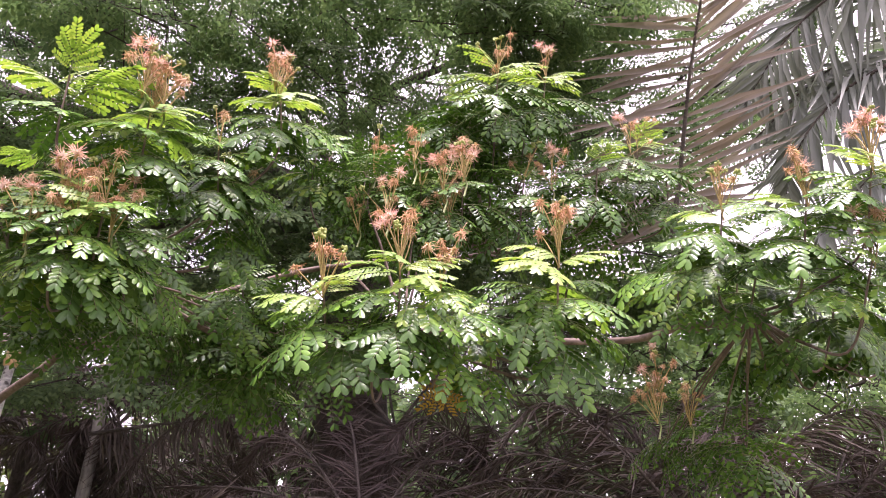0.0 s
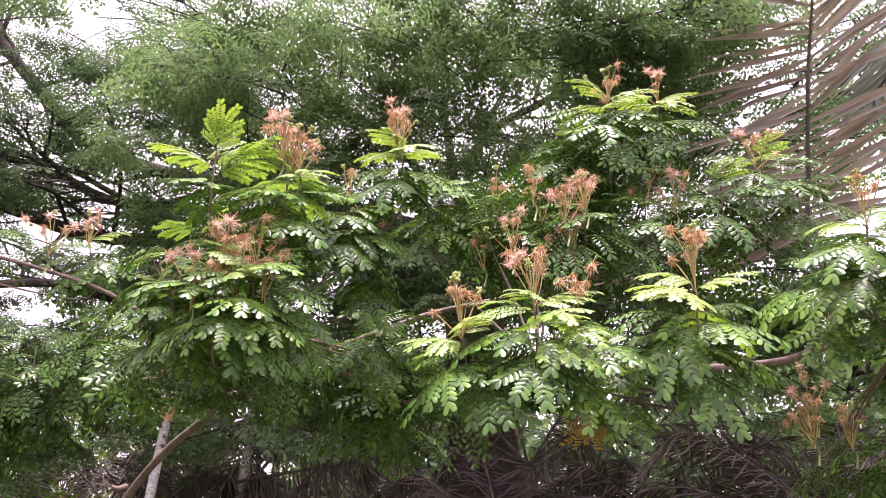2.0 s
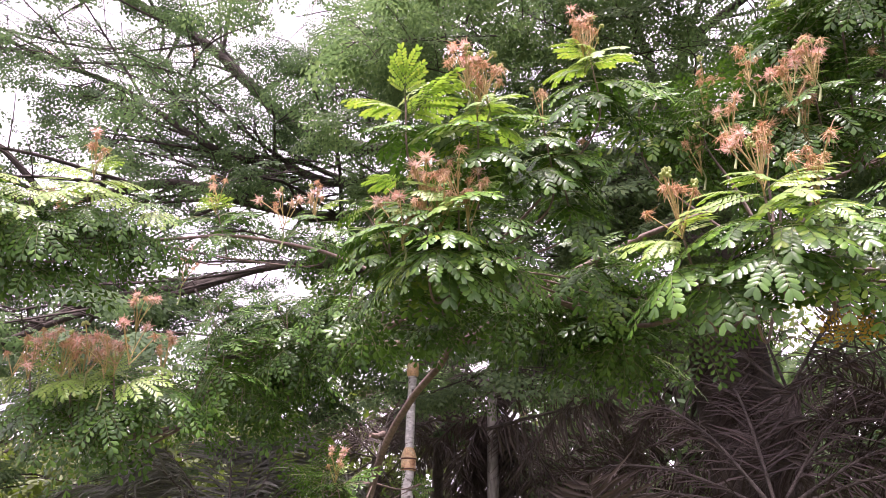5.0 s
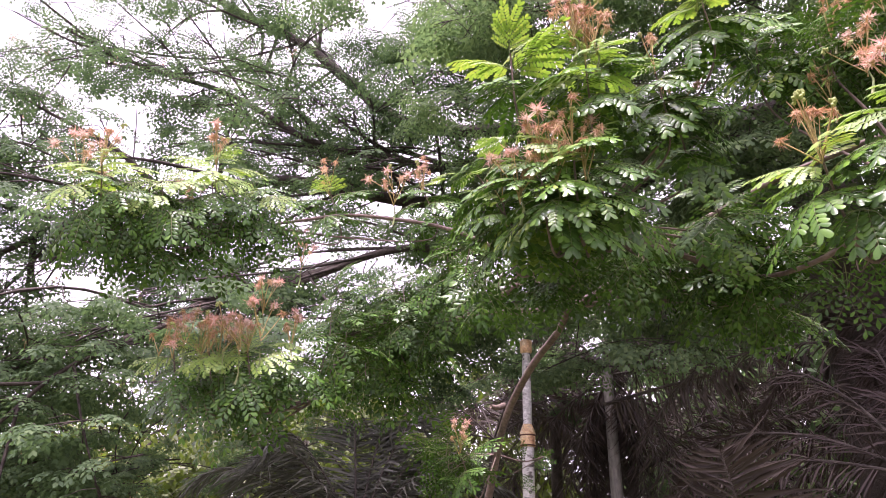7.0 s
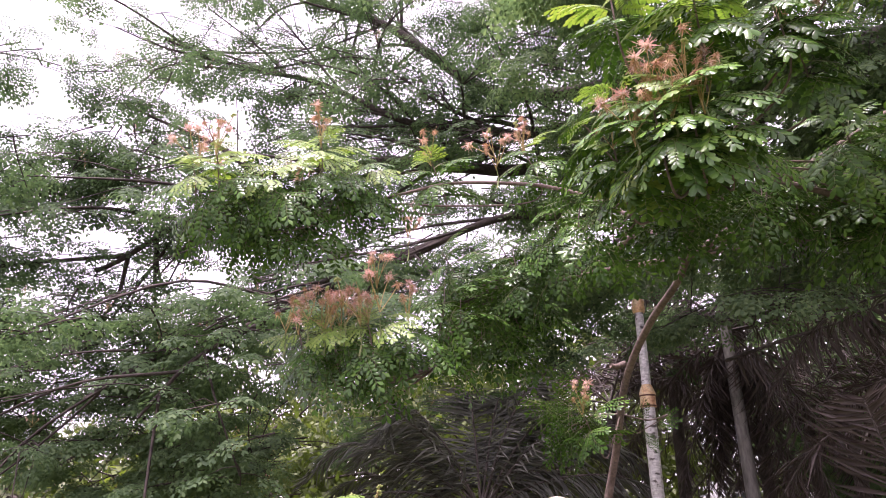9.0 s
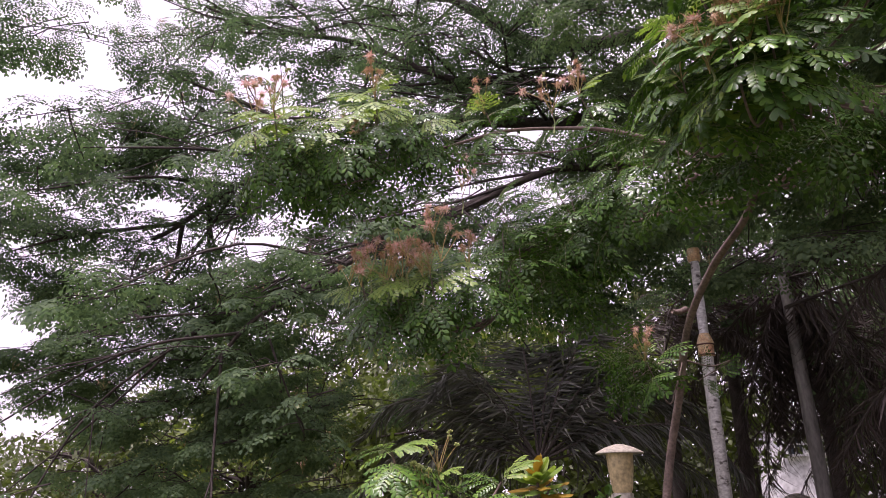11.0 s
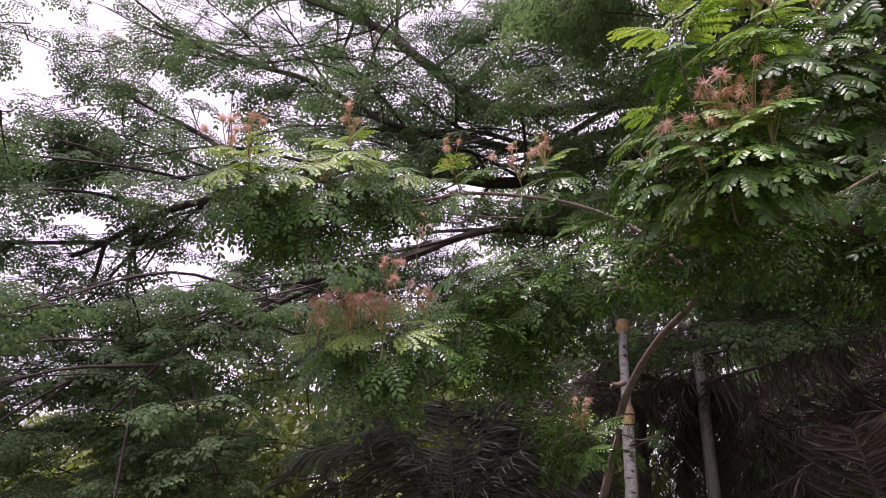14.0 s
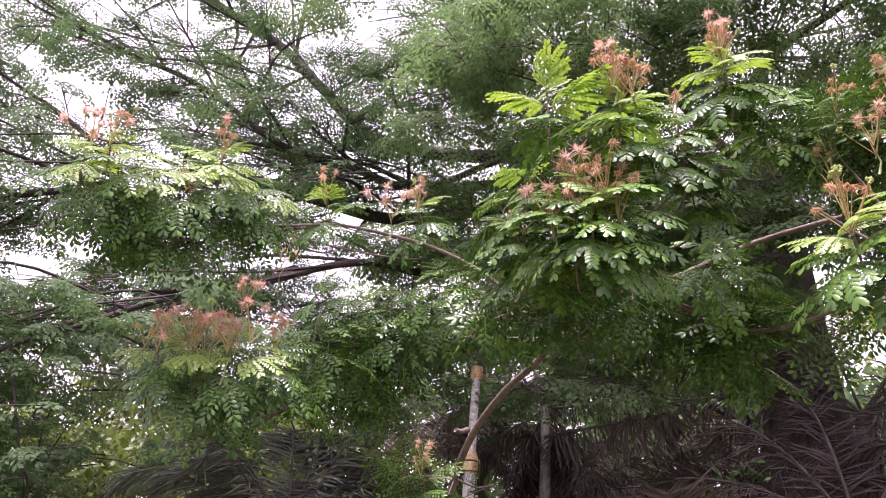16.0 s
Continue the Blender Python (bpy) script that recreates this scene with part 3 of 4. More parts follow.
# ---- a mass of leafy shoots farther off, joined ----
def foliage(name, tips, templates, materials, parent, leaves, size, label, rise=(50, -12), jitter=0.35):
    """Joined shoots at the tips given."""
    sets = [[] for _ in templates]
    for tip in tips:
        axis = unit(rng.normal(size=3) * jitter + (0, 0, 1))
        for m, u in rosette(tip, axis, int(rng.integers(leaves[0], leaves[1] + 1)), size * rng.uniform(0.85, 1.15), rng, rise):
            sets[rng.integers(len(templates))].append(m)
    s = join([scattered(t, ms) for t, ms in zip(templates, sets) if ms])
    return part(name, s, materials, parent, label, True, "stuff")


def blob(x, y, z, rx, rz, n):
    """Tips inside a flattened ball, more of them near its skin."""
    d = rng.normal(size=(n, 3))
    d /= np.linalg.norm(d, axis=1)[:, None]
    d *= (rng.uniform(0.15, 1, n) ** 0.45)[:, None]
    return np.array((x, y, z)) + d * (rx, rx, rz)


MID = [
    (0.05, 2.37, 3.27, 0.22, 0.10, 5), (-0.13, 2.11, 2.93, 0.2, 0.08, 5), (0.43, 2.30, 2.94, 0.2, 0.08, 4), (-0.33, 2.24, 3.07, 0.2, 0.08, 4),
    (0.84, 2.70, 2.25, 0.12, 0.03, 3), (1.02, 2.64, 2.22, 0.1, 0.03, 2),
]
MID_LEFT = [(-2.45, 1.30, 2.66, 0.14, 0.05, 4), (-2.42, 2.32, 2.52, 0.2, 0.06, 6), (-2.01, 2.25, 2.55, 0.16, 0.06, 4)]
MID_LOW = [
    (-0.83, 2.42, 2.55, 0.25, 0.08, 6), (-0.60, 2.51, 2.48, 0.25, 0.08, 6), (-1.01, 2.25, 2.53, 0.16, 0.06, 3),
    (-0.74, 2.52, 2.58, 0.2, 0.06, 4), (-1.14, 2.02, 2.52, 0.22, 0.06, 4), (-1.25, 1.86, 2.46, 0.18, 0.06, 4), (-2.35, 2.95, 2.00, 0.12, 0.05, 3),
    (-2.34, 2.22, 2.30, 0.12, 0.06, 3), (-2.27, 2.40, 2.37, 0.12, 0.06, 3), (-2.23, 2.00, 2.38, 0.12, 0.06, 2),
]
for name, blobs, share in (("foliage", MID, 1.1), ("foliage", MID_LEFT, 1.0), ("foliage", MID_LOW, 1.0)):
    tips = np.concatenate([blob(*b[:5], max(2, round(b[5] * share))) for b in blobs])
    foliage(name, tips, MID_LEAF, [LEAF, STALK], near_tree, (5, 7), 0.58, "dense dark green feathery foliage")
    thin = []
    for p in tips:
        q = min(HUBS, key=lambda h: np.linalg.norm(h - p))
        thin.append(tube(curve([q, (p * 0.55 + q * 0.45) + (0, 0, -0.03), p + (0, 0, -0.1), p], 5), np.linspace(0.0045, 0.0022, 15), 4, 0, False))
    part("twig_mass", join(thin), [TWIG], near_tree, "thin brown twigs", True, "stuff")

FLOWERS = [
    (-0.78, 1.42, 2.86, 13), (-0.74, 1.46, 2.83, 6), (-0.54, 1.71, 3.11, 7), (-0.85, 1.42, 2.44, 6), (-0.78, 1.44, 2.46, 6), (-0.93, 1.38, 2.41, 4),
    (0.04, 1.84, 2.89, 7), (-0.02, 1.87, 2.85, 5), (-0.12, 1.95, 3.00, 5), (-0.26, 2.03, 3.03, 4),
    (-0.19, 1.86, 2.76, 6), (-0.00, 1.97, 2.79, 7), (-0.30, 2.05, 2.82, 5), (0.34, 2.05, 2.99, 5), (0.64, 2.10, 3.17, 4),
    (0.70, 2.36, 2.29, 10), (0.81, 2.37, 2.28, 7), (0.72, 2.37, 2.38, 5),
]
FLOWERS_LEFT = [
    (-2.39, 0.92, 2.72, 5), (-2.29, 1.30, 2.71, 4), (-1.91, 1.96, 2.92, 5), (-2.36, 1.55, 2.20, 8), (-2.61, 1.90, 2.56, 4), (-2.69, 2.14, 2.87, 5),
    (-2.38, 1.32, 2.20, 3), (-2.33, 1.38, 2.23, 3), (-2.29, 1.43, 2.21, 3), (-2.24, 1.48, 2.24, 3), (-2.21, 1.53, 2.21, 3), (-2.15, 1.57, 2.25, 3),
]
for x, y, z, count in FLOWERS + FLOWERS_LEFT:
    fresh, big = (0.4, 1.15) if x < -1.5 else (0.15, 1.0)
    r = np.random.default_rng(int(count * 31 + abs(x) * 1000))
    stem = part("flower_spray", tube([(x, y, z - 0.18), (x + 0.01, y, z - 0.14), (x, y, z - 0.09)], [0.004, 0.003, 0.002], 5), [STALK], near_tree)
    for m in head_poses((x, y, z - (0.07 if x < -1.5 else 0.10)), (0, -0.2, 1), round(1.4 * count), r, 1.3 if x < -1.5 else 0.8, big):
        k = 0 if r.random() < fresh else (2 if r.random() < 0.2 else 1)
        ob = new("flower_head", HEAD_MESH[3 * k + r.integers(3)])
        ob.parent, ob.matrix_basis = stem, Matrix(m.tolist())


# ---- the great rain tree behind ----
crotch = np.array((-0.90, 5.81, 5.14,))
big_tree = thing("rain_tree", (crotch[0] + 0.2, crotch[1] + 0.3, 0), "great spreading rain tree with dark grey limbs", "tree")
trunk = curve([(crotch[0] + 0.3, crotch[1] + 0.4, -0.1), (crotch[0] + 0.2, crotch[1] + 0.3, 1.5), (crotch[0] + 0.1, crotch[1] + 0.1, 3.2), crotch])
part("trunk", tube(trunk, np.linspace(0.42, 0.24, len(trunk)), 14), [BARK], big_tree)
BOUGHS = [
    (0.083, [crotch, (-4.21, 5.22, 5.82,), (-5.01, 4.40, 6.40,), (-5.47, 3.90, 6.83,), (-6.06, 3.34, 7.21,), (-6.66, 2.42, 7.63,)]),
    (0.055, [crotch, (-3.93, 5.16, 5.23,), (-4.51, 4.58, 5.32,), (-5.05, 4.04, 5.45,), (-5.62, 3.50, 5.77,), (-6.17, 2.79, 6.09,), (-6.72, 2.04, 6.42,)]),
    (0.072, [crotch, (-3.70, 5.05, 4.81,), (-4.41, 4.20, 4.72,), (-4.96, 3.57, 4.69,), (-5.64, 2.94, 4.40,), (-6.20, 2.27, 4.09,), (-6.56, 1.73, 3.59,)]),
    (0.042, [crotch, (-3.24, 4.85, 4.10,), (-3.86, 4.06, 3.89,), (-4.35, 3.42, 3.55,), (-4.79, 2.69, 3.03,), (-5.07, 2.14, 2.59,), (-5.25, 1.87, 2.16,)]),
    (0.039, [(-4.15, 3.71, 3.73,), (-4.69, 3.19, 3.46,), (-5.15, 2.68, 3.03,), (-5.59, 2.16, 2.69,), (-5.81, 1.68, 2.36,)]),
    (0.044, [crotch, (-2.95, 5.30, 5.44,), (-3.95, 5.08, 5.23,), (-4.54, 4.70, 5.47,), (-5.14, 4.30, 5.58,), (-5.78, 3.88, 5.54,)]),
    (0.055, [crotch, (-0.76, 5.48, 5.89,), (-0.16, 5.14, 6.05,), (0.51, 4.93, 6.26,), (1.30, 4.61, 6.71,)]),
    (0.050, [crotch, (-1.12, 5.11, 6.25,), (-1.39, 4.83, 6.75,), (-1.69, 4.41, 7.30,)]),
    (0.050, [crotch, (-1.74, 5.34, 6.10,), (-2.39, 5.01, 6.34,), (-2.88, 4.75, 6.64,), (-3.58, 4.40, 6.95,)]),
    (0.050, [crotch, (-0.52, 5.76, 5.18,), (0.51, 5.33, 5.11,), (1.46, 4.97, 5.36,), (2.37, 4.73, 5.54,)]),
    (0.033, [(-5.64, 2.94, 4.40,), (-5.99, 2.37, 4.90,), (-6.46, 1.79, 5.25,)]),
    (0.009, [(-5.31, 3.62, 2.80,), (-5.64, 3.02, 2.58,), (-5.74, 2.99, 2.15,), (-5.64, 3.22, 1.82,)]),
    (0.009, [(-5.82, 2.65, 3.06,), (-6.06, 2.38, 2.62,), (-6.24, 2.16, 2.10,), (-6.37, 1.89, 1.64,)]),
]
rng = np.random.default_rng(19)
twig_ends = []
small = []
holds = []
for thick, pts in BOUGHS:
    line = curve(pts, 9)
    wob = np.array([noise.noise_vector(Vector(p) * 0.9) for p in line]) * 0.10
    wob[0] = 0
    line = line + wob
    part("limb", tube(line, np.linspace(thick, thick * 0.28, len(line)), 9), [BARK], big_tree)
    holds += list(line[5:])
    for p in line[int(len(line) * 0.6)::3]:
        for _ in range(2):
            twig_ends.append(tuple(p + rng.normal(size=3) * (0.22, 0.22, 0.08)))
    for i in range(8, len(line) - 1, 3) if thick > 0.02 else ():
        ahead = unit(line[i + 1] - line[i])
        for _ in range(2 if thick > 0.045 else 1):
            out = unit(ahead * 0.9 + rng.normal(size=3) * (0.75, 0.75, 0.30) + (0, 0, 0.06))
            size = rng.uniform(0.8, 2.0)
            mid = line[i] + out * size * 0.5 + rng.normal(size=3) * 0.08
            end = line[i] + out * size + (0, 0, -0.12 * size)
            small.append(tube(curve([line[i], mid, end], 5), np.linspace(min(0.023, thick * 0.32), 0.006, 10), 4, 0, False))
            for _ in range(3):
                q = mid + (end - mid) * rng.uniform(0, 1) + rng.normal(size=3) * (0.30, 0.30, 0.09)
                small.append(tube([mid, (mid + q) / 2 + (0, 0, 0.04), q], [0.007, 0.005, 0.003], 3, 0, False))
                twig_ends.append(tuple(q))
            twig_ends.append(tuple(end))
            holds += [mid, end]
CROWN = [
    (-2.47, 3.67, 4.86, 0.9, 0.5, 26), (-1.63, 4.04, 5.43, 0.9, 0.5, 26), (-0.44, 4.04, 5.46, 0.9, 0.5, 26), (0.67, 4.01, 5.45, 1.0, 0.5, 26),
    (-1.11, 5.01, 4.70, 1.2, 0.6, 40), (0.29, 4.90, 5.05, 1.2, 0.6, 36), (-2.49, 4.51, 4.26, 1.2, 0.7, 40), (1.56, 4.43, 5.34, 0.9, 0.5, 24),
    (-0.91, 5.49, 3.84, 1.2, 0.6, 36), (-0.60, 4.57, 4.00, 0.8, 0.4, 30), (0.83, 4.53, 4.01, 0.7, 0.4, 20), (0.76, 5.57, 4.22, 1.2, 0.6, 30), (-2.55, 5.13, 3.38, 1.2, 0.6, 34), (2.04, 5.17, 3.87, 1.0, 0.6, 26),
    (-2.38, 3.67, 5.67, 0.9, 0.4, 24), (-1.14, 3.49, 5.23, 0.8, 0.4, 22), (-0.60, 4.37, 5.63, 0.8, 0.4, 25), (-2.09, 4.18, 5.64, 0.8, 0.4, 25), (-3.27, 3.66, 6.00, 0.7, 0.4, 15), (-3.46, 5.01, 4.17, 0.7, 0.4, 20), (-2.90, 5.06, 4.62, 0.7, 0.4, 20), (-4.29, 5.21, 3.67, 0.6, 0.3, 20),
    (0.53, 3.65, 5.26, 0.5, 0.28, 16), (1.04, 3.82, 5.28, 0.5, 0.28, 16), (0.85, 4.24, 5.16, 0.5, 0.28, 14), (0.07, 3.76, 5.20, 0.5, 0.28, 12), (1.36, 5.09, 4.01, 0.5, 0.28, 14),
    (1.84, 5.23, 3.89, 0.5, 0.28, 14), (2.15, 4.84, 3.96, 0.5, 0.28, 14), (2.59, 4.99, 3.71, 0.5, 0.28, 14), (2.83, 4.56, 3.80, 0.5, 0.28, 14), (1.54, 5.71, 3.47, 0.5, 0.28, 12),
    (2.14, 5.50, 3.51, 0.5, 0.28, 12), (2.94, 5.15, 3.41, 0.5, 0.28, 12), (-2.26, 5.52, 4.19, 0.5, 0.28, 10), (-0.79, 5.65, 4.51, 0.5, 0.28, 12), (-1.20, 6.05, 3.95, 0.5, 0.28, 12),
    (0.52, 5.67, 4.05, 0.5, 0.28, 14), (1.09, 5.67, 3.85, 0.5, 0.28, 12),
    # upper crown out of view, added overhead to shade the palms
    (-2.6, 6.4, 6.2, 0.9, 0.3, 20), (-1.2, 6.6, 6.6, 0.9, 0.3, 20), (0.3, 6.2, 6.5, 0.9, 0.3, 20), (1.6, 5.8, 6.4, 0.9, 0.3, 20), (-3.6, 7.6, 6.0, 0.9, 0.3, 20), (-2.2, 8.0, 6.3, 0.9, 0.3, 20), (-0.6, 7.8, 6.6, 0.9, 0.3, 20), (1.2, 7.4, 6.5, 0.9, 0.3, 20), (-1.8, 5.4, 6.9, 0.9, 0.3, 20), (-3.8, 6.2, 6.6, 0.9, 0.3, 20), (2.6, 5.6, 6.0, 0.9, 0.3, 20),
    (-2.22, 3.43, 5.10, 0.5, 0.28, 12), (-1.66, 3.40, 5.42, 0.5, 0.28, 12), (-1.15, 3.73, 5.28, 0.5, 0.28, 12), (-0.47, 3.63, 5.52, 0.5, 0.28, 12), (-0.00, 3.87, 5.30, 0.5, 0.28, 12), (0.68, 3.67, 5.44, 0.5, 0.28, 12),
    (-1.24, 5.08, 4.49, 0.45, 0.25, 12), (-1.52, 5.40, 4.18, 0.45, 0.25, 12), (-2.02, 5.34, 3.95, 0.45, 0.25, 10), (-0.87, 3.96, 5.43, 0.45, 0.25, 10), (-1.84, 5.15, 4.14, 0.45, 0.25, 12), (-1.27, 4.60, 4.31, 0.45, 0.25, 14), (-1.58, 4.40, 4.65, 0.45, 0.25, 12), (-1.28, 4.97, 3.86, 0.45, 0.25, 14), (-2.22, 4.88, 3.88, 0.45, 0.25, 10), (-1.93, 5.35, 3.60, 0.45, 0.25, 10), (3.33, 5.37, 3.13, 0.45, 0.25, 8),
    (-1.63, 4.30, 5.11, 0.45, 0.25, 10), (-0.87, 5.27, 4.31, 0.45, 0.25, 12), (-1.54, 5.41, 4.19, 0.45, 0.25, 10), (-3.46, 4.83, 3.55, 0.45, 0.25, 10), (-3.66, 4.39, 4.12, 0.45, 0.25, 8), (-3.46, 4.90, 3.31, 0.45, 0.25, 10),
]
CROWN_LEFT = [
    (-3.67, 4.50, 5.82, 0.7, 0.3, 5), (-3.94, 4.41, 6.06, 0.6, 0.3, 4), (-3.94, 5.75, 4.09, 0.5, 0.3, 5), (-4.81, 5.19, 3.96, 0.4, 0.2, 3), (-4.49, 5.78, 3.91, 0.5, 0.3, 3),
    (-2.27, 4.71, 5.29, 1.0, 0.6, 3), (-4.41, 4.36, 5.68, 0.5, 0.25, 3), (-5.93, 2.91, 5.42, 0.9, 0.3, 2), (-6.46, 2.14, 5.08, 0.8, 0.3, 2), (-5.60, 3.32, 6.29, 0.8, 0.3, 2),
    (-6.70, 1.27, 4.76, 0.7, 0.3, 4), (-6.33, 1.92, 4.70, 0.7, 0.3, 3), (-7.08, 1.34, 3.23, 0.6, 0.3, 3), (-5.29, 3.40, 3.81, 1.0, 0.2, 3), (-4.01, 4.59, 4.26, 0.8, 0.3, 3),
    (-5.56, 5.14, 3.06, 0.7, 0.3, 4), (-5.96, 4.84, 2.60, 0.6, 0.3, 3), (-4.99, 5.25, 3.44, 0.6, 0.3, 4), (-6.81, 0.81, 4.25, 0.5, 0.2, 3), (-6.57, 0.76, 5.14, 0.6, 0.2, 3), (-6.33, 1.39, 5.34, 0.6, 0.2, 3), (-6.98, 0.82, 3.83, 0.4, 0.2, 3), (-4.73, 3.50, 6.40, 0.7, 0.2, 3), (-4.22, 3.98, 6.17, 0.6, 0.2, 3), (-7.09, 0.95, 3.42, 0.5, 0.2, 3), (-7.08, 1.13, 2.49, 0.5, 0.2, 3), (-4.33, 5.32, 3.30, 0.6, 0.4, 5), (-3.46, 5.81, 3.50, 0.6, 0.4, 5), (-3.43, 7.43, 3.53, 0.6, 0.5, 5), (-4.52, 5.64, 2.59, 0.6, 0.4, 4), (-2.37, 6.13, 3.88, 0.6, 0.5, 4),
    (-6.62, 0.91, 4.40, 0.4, 0.15, 3), (-6.62, 1.37, 4.19, 0.4, 0.15, 3), (-6.16, 1.68, 4.48, 0.4, 0.15, 3), (-7.03, 1.25, 3.79, 0.4, 0.15, 3), (-6.71, 1.80, 3.65, 0.4, 0.15, 3), (-6.20, 2.12, 4.10, 0.4, 0.15, 3), (-7.18, 1.26, 3.30, 0.4, 0.15, 3), (-6.85, 1.78, 3.25, 0.4, 0.15, 3),
    (-5.44, 3.32, 3.65, 0.35, 0.15, 3), (-5.07, 3.61, 3.75, 0.35, 0.15, 3), (-4.77, 3.90, 3.64, 0.35, 0.15, 3), (-5.14, 3.89, 3.40, 0.35, 0.15, 3), (-4.48, 4.11, 3.84, 0.35, 0.15, 3), (-4.26, 4.47, 3.56, 0.35, 0.15, 3),
]
CROWN_LOW = [
    (-3.96, 6.87, 3.67, 0.6, 0.5, 6), (-3.26, 7.12, 3.88, 0.6, 0.5, 6), (-4.14, 6.84, 3.73, 0.6, 0.4, 5), (-6.70, 1.59, 4.52, 0.5, 0.2, 4), (-6.39, 1.65, 5.46, 0.5, 0.2, 3), (-6.09, 2.96, 2.19, 0.7, 0.3, 5), (-6.84, 1.05, 2.73, 0.6, 0.2, 4),
    (-6.68, 2.23, 3.02, 0.8, 0.3, 5), (-6.70, 1.90, 2.42, 0.9, 0.3, 7), (-6.33, 2.76, 2.66, 0.9, 0.3, 7), (-6.83, 1.69, 1.84, 0.8, 0.4, 7), (-6.32, 2.56, 1.84, 1.0, 0.4, 8),
    (-6.18, 3.60, 2.24, 0.8, 0.4, 5), (-6.18, 3.33, 1.47, 0.8, 0.4, 6), (-6.74, 2.04, 1.34, 0.9, 0.4, 7), (-5.84, 2.47, 2.95, 0.9, 0.3, 4), (-6.00, 3.32, 2.38, 1.0, 0.4, 5),
    (-5.87, 2.82, 3.24, 0.4, 0.2, 5), (-6.12, 2.52, 2.83, 0.4, 0.2, 5), (-6.31, 2.16, 2.51, 0.4, 0.2, 5), (-6.60, 1.75, 2.79, 0.4, 0.2, 4), (-5.85, 3.41, 3.03, 0.4, 0.2, 4), (-5.87, 2.37, 2.08, 0.4, 0.2, 5),
    (-6.87, 1.49, 3.10, 0.42, 0.2, 4), (-6.60, 1.97, 2.81, 0.42, 0.2, 4), (-6.18, 2.40, 3.00, 0.42, 0.2, 4), (-6.03, 2.89, 2.68, 0.42, 0.2, 4), (-6.79, 1.60, 2.40, 0.42, 0.2, 5),
    (-6.46, 2.09, 2.16, 0.42, 0.2, 5), (-6.06, 2.57, 2.11, 0.42, 0.2, 5), (-5.85, 3.06, 1.83, 0.42, 0.2, 4), (-6.57, 1.90, 1.65, 0.42, 0.2, 5),
    (-6.14, 2.51, 1.51, 0.42, 0.2, 5), (-5.63, 3.07, 1.41, 0.42, 0.2, 4), 
]
def fan(seed, arms, reach, leaves):
    """A flat leafy side branch from the origin along y: a twig with shorter twigs to both sides and leaves spread level at their ends."""
    r = np.random.default_rng(seed)
    sets, wood = [[] for _ in FAR_LEAF], []
    spine = np.array([(0.05 * reach * math.sin(2.5 * u + seed), reach * u, -0.10 * reach * u * u) for u in np.linspace(0, 1, 5)])
    wood.append(tube(spine, np.linspace(0.007, 0.003, 5), 3, 1, False))
    tips = [(spine[-1], np.array((0.0, 1.0, -0.1)))]
    for i in range(arms):
        u = 0.22 + 0.68 * (i + r.uniform(-0.3, 0.3)) / max(1, arms - 1)
        root = np.array((0.05 * reach * math.sin(2.5 * u + seed), reach * u, -0.10 * reach * u * u))
        a = radians(r.uniform(45, 75)) * (1 if i % 2 else -1)
        d = np.array((math.sin(a), math.cos(a), r.uniform(-0.25, 0.12)))
        end = root + d * reach * (0.50 - 0.26 * u) * r.uniform(0.8, 1.25)
        wood.append(tube([root, (root + end) / 2 + (0, 0, 0.015), end], [0.004, 0.003, 0.002], 3, 1, False))
        tips.append((end, d))
    for end, d in tips:
        start = math.atan2(d[0], d[1])
        for k in range(leaves):
            a = start + (k - (leaves - 1) / 2) * 1.05 + r.uniform(-0.35, 0.35)
            ahead = unit((math.sin(a), math.cos(a), r.uniform(-0.28, 0.14)))
            above = unit((r.normal() * 0.16, r.normal() * 0.16, 1))
            sets[r.integers(len(FAR_LEAF))].append(frame_of(end - d * 0.03 * k, ahead, above, r.uniform(0.46, 0.62)))
    return join([scattered(t, ms) for t, ms in zip(FAR_LEAF, sets) if ms] + wood)


def crown(places, shapes, size):
    """Fans set near the places given, pointing outwards from the bough that holds them."""
    sets = [[] for _ in shapes]
    for p in places:
        p = np.array(p)
        q = hold_points[np.argmin(np.linalg.norm(hold_points - p, axis=1))]
        out = unit(unit((p - q) * (1, 1, 0)) + unit((p - crotch) * (1, 1, 0)) * 0.8 + rng.normal(size=3) * (0.55, 0.55, 0))
        ahead = unit(out + (0, 0, rng.uniform(-0.34, 0.10)))
        k = size * rng.uniform(0.8, 1.2)
        sets[rng.integers(len(shapes))].append(frame_of(p - ahead * 0.35 * k, ahead, unit(rng.normal(size=3) * (0.14, 0.14, 0) + (0, 0, 1)), k))
    part("crown", join([scattered(c, ms) for c, ms in zip(shapes, sets) if ms]), [FARLEAF, BARK], big_tree, "layered crown of small dark green leaflets", True, "stuff")


CUSHIONS = [fan(90 + k, 6, 0.75, 4) for k in range(5)]
TUFTS = [fan(95 + k, 3, 0.42, 3) for k in range(5)]
BACK, LEFT, LOW = [[tuple(p) for bl in blobs for p in blob(*bl[:5], max(1, round(bl[5] / share)))] for blobs, share in ((CROWN, 3.9), (CROWN_LEFT, 0.95), (CROWN_LOW, 1.5))]
hold_points = np.array(holds)
ends = np.array(BACK + LEFT + LOW)
near = np.array([np.linalg.norm(hold_points - p, axis=1).min() for p in ends])
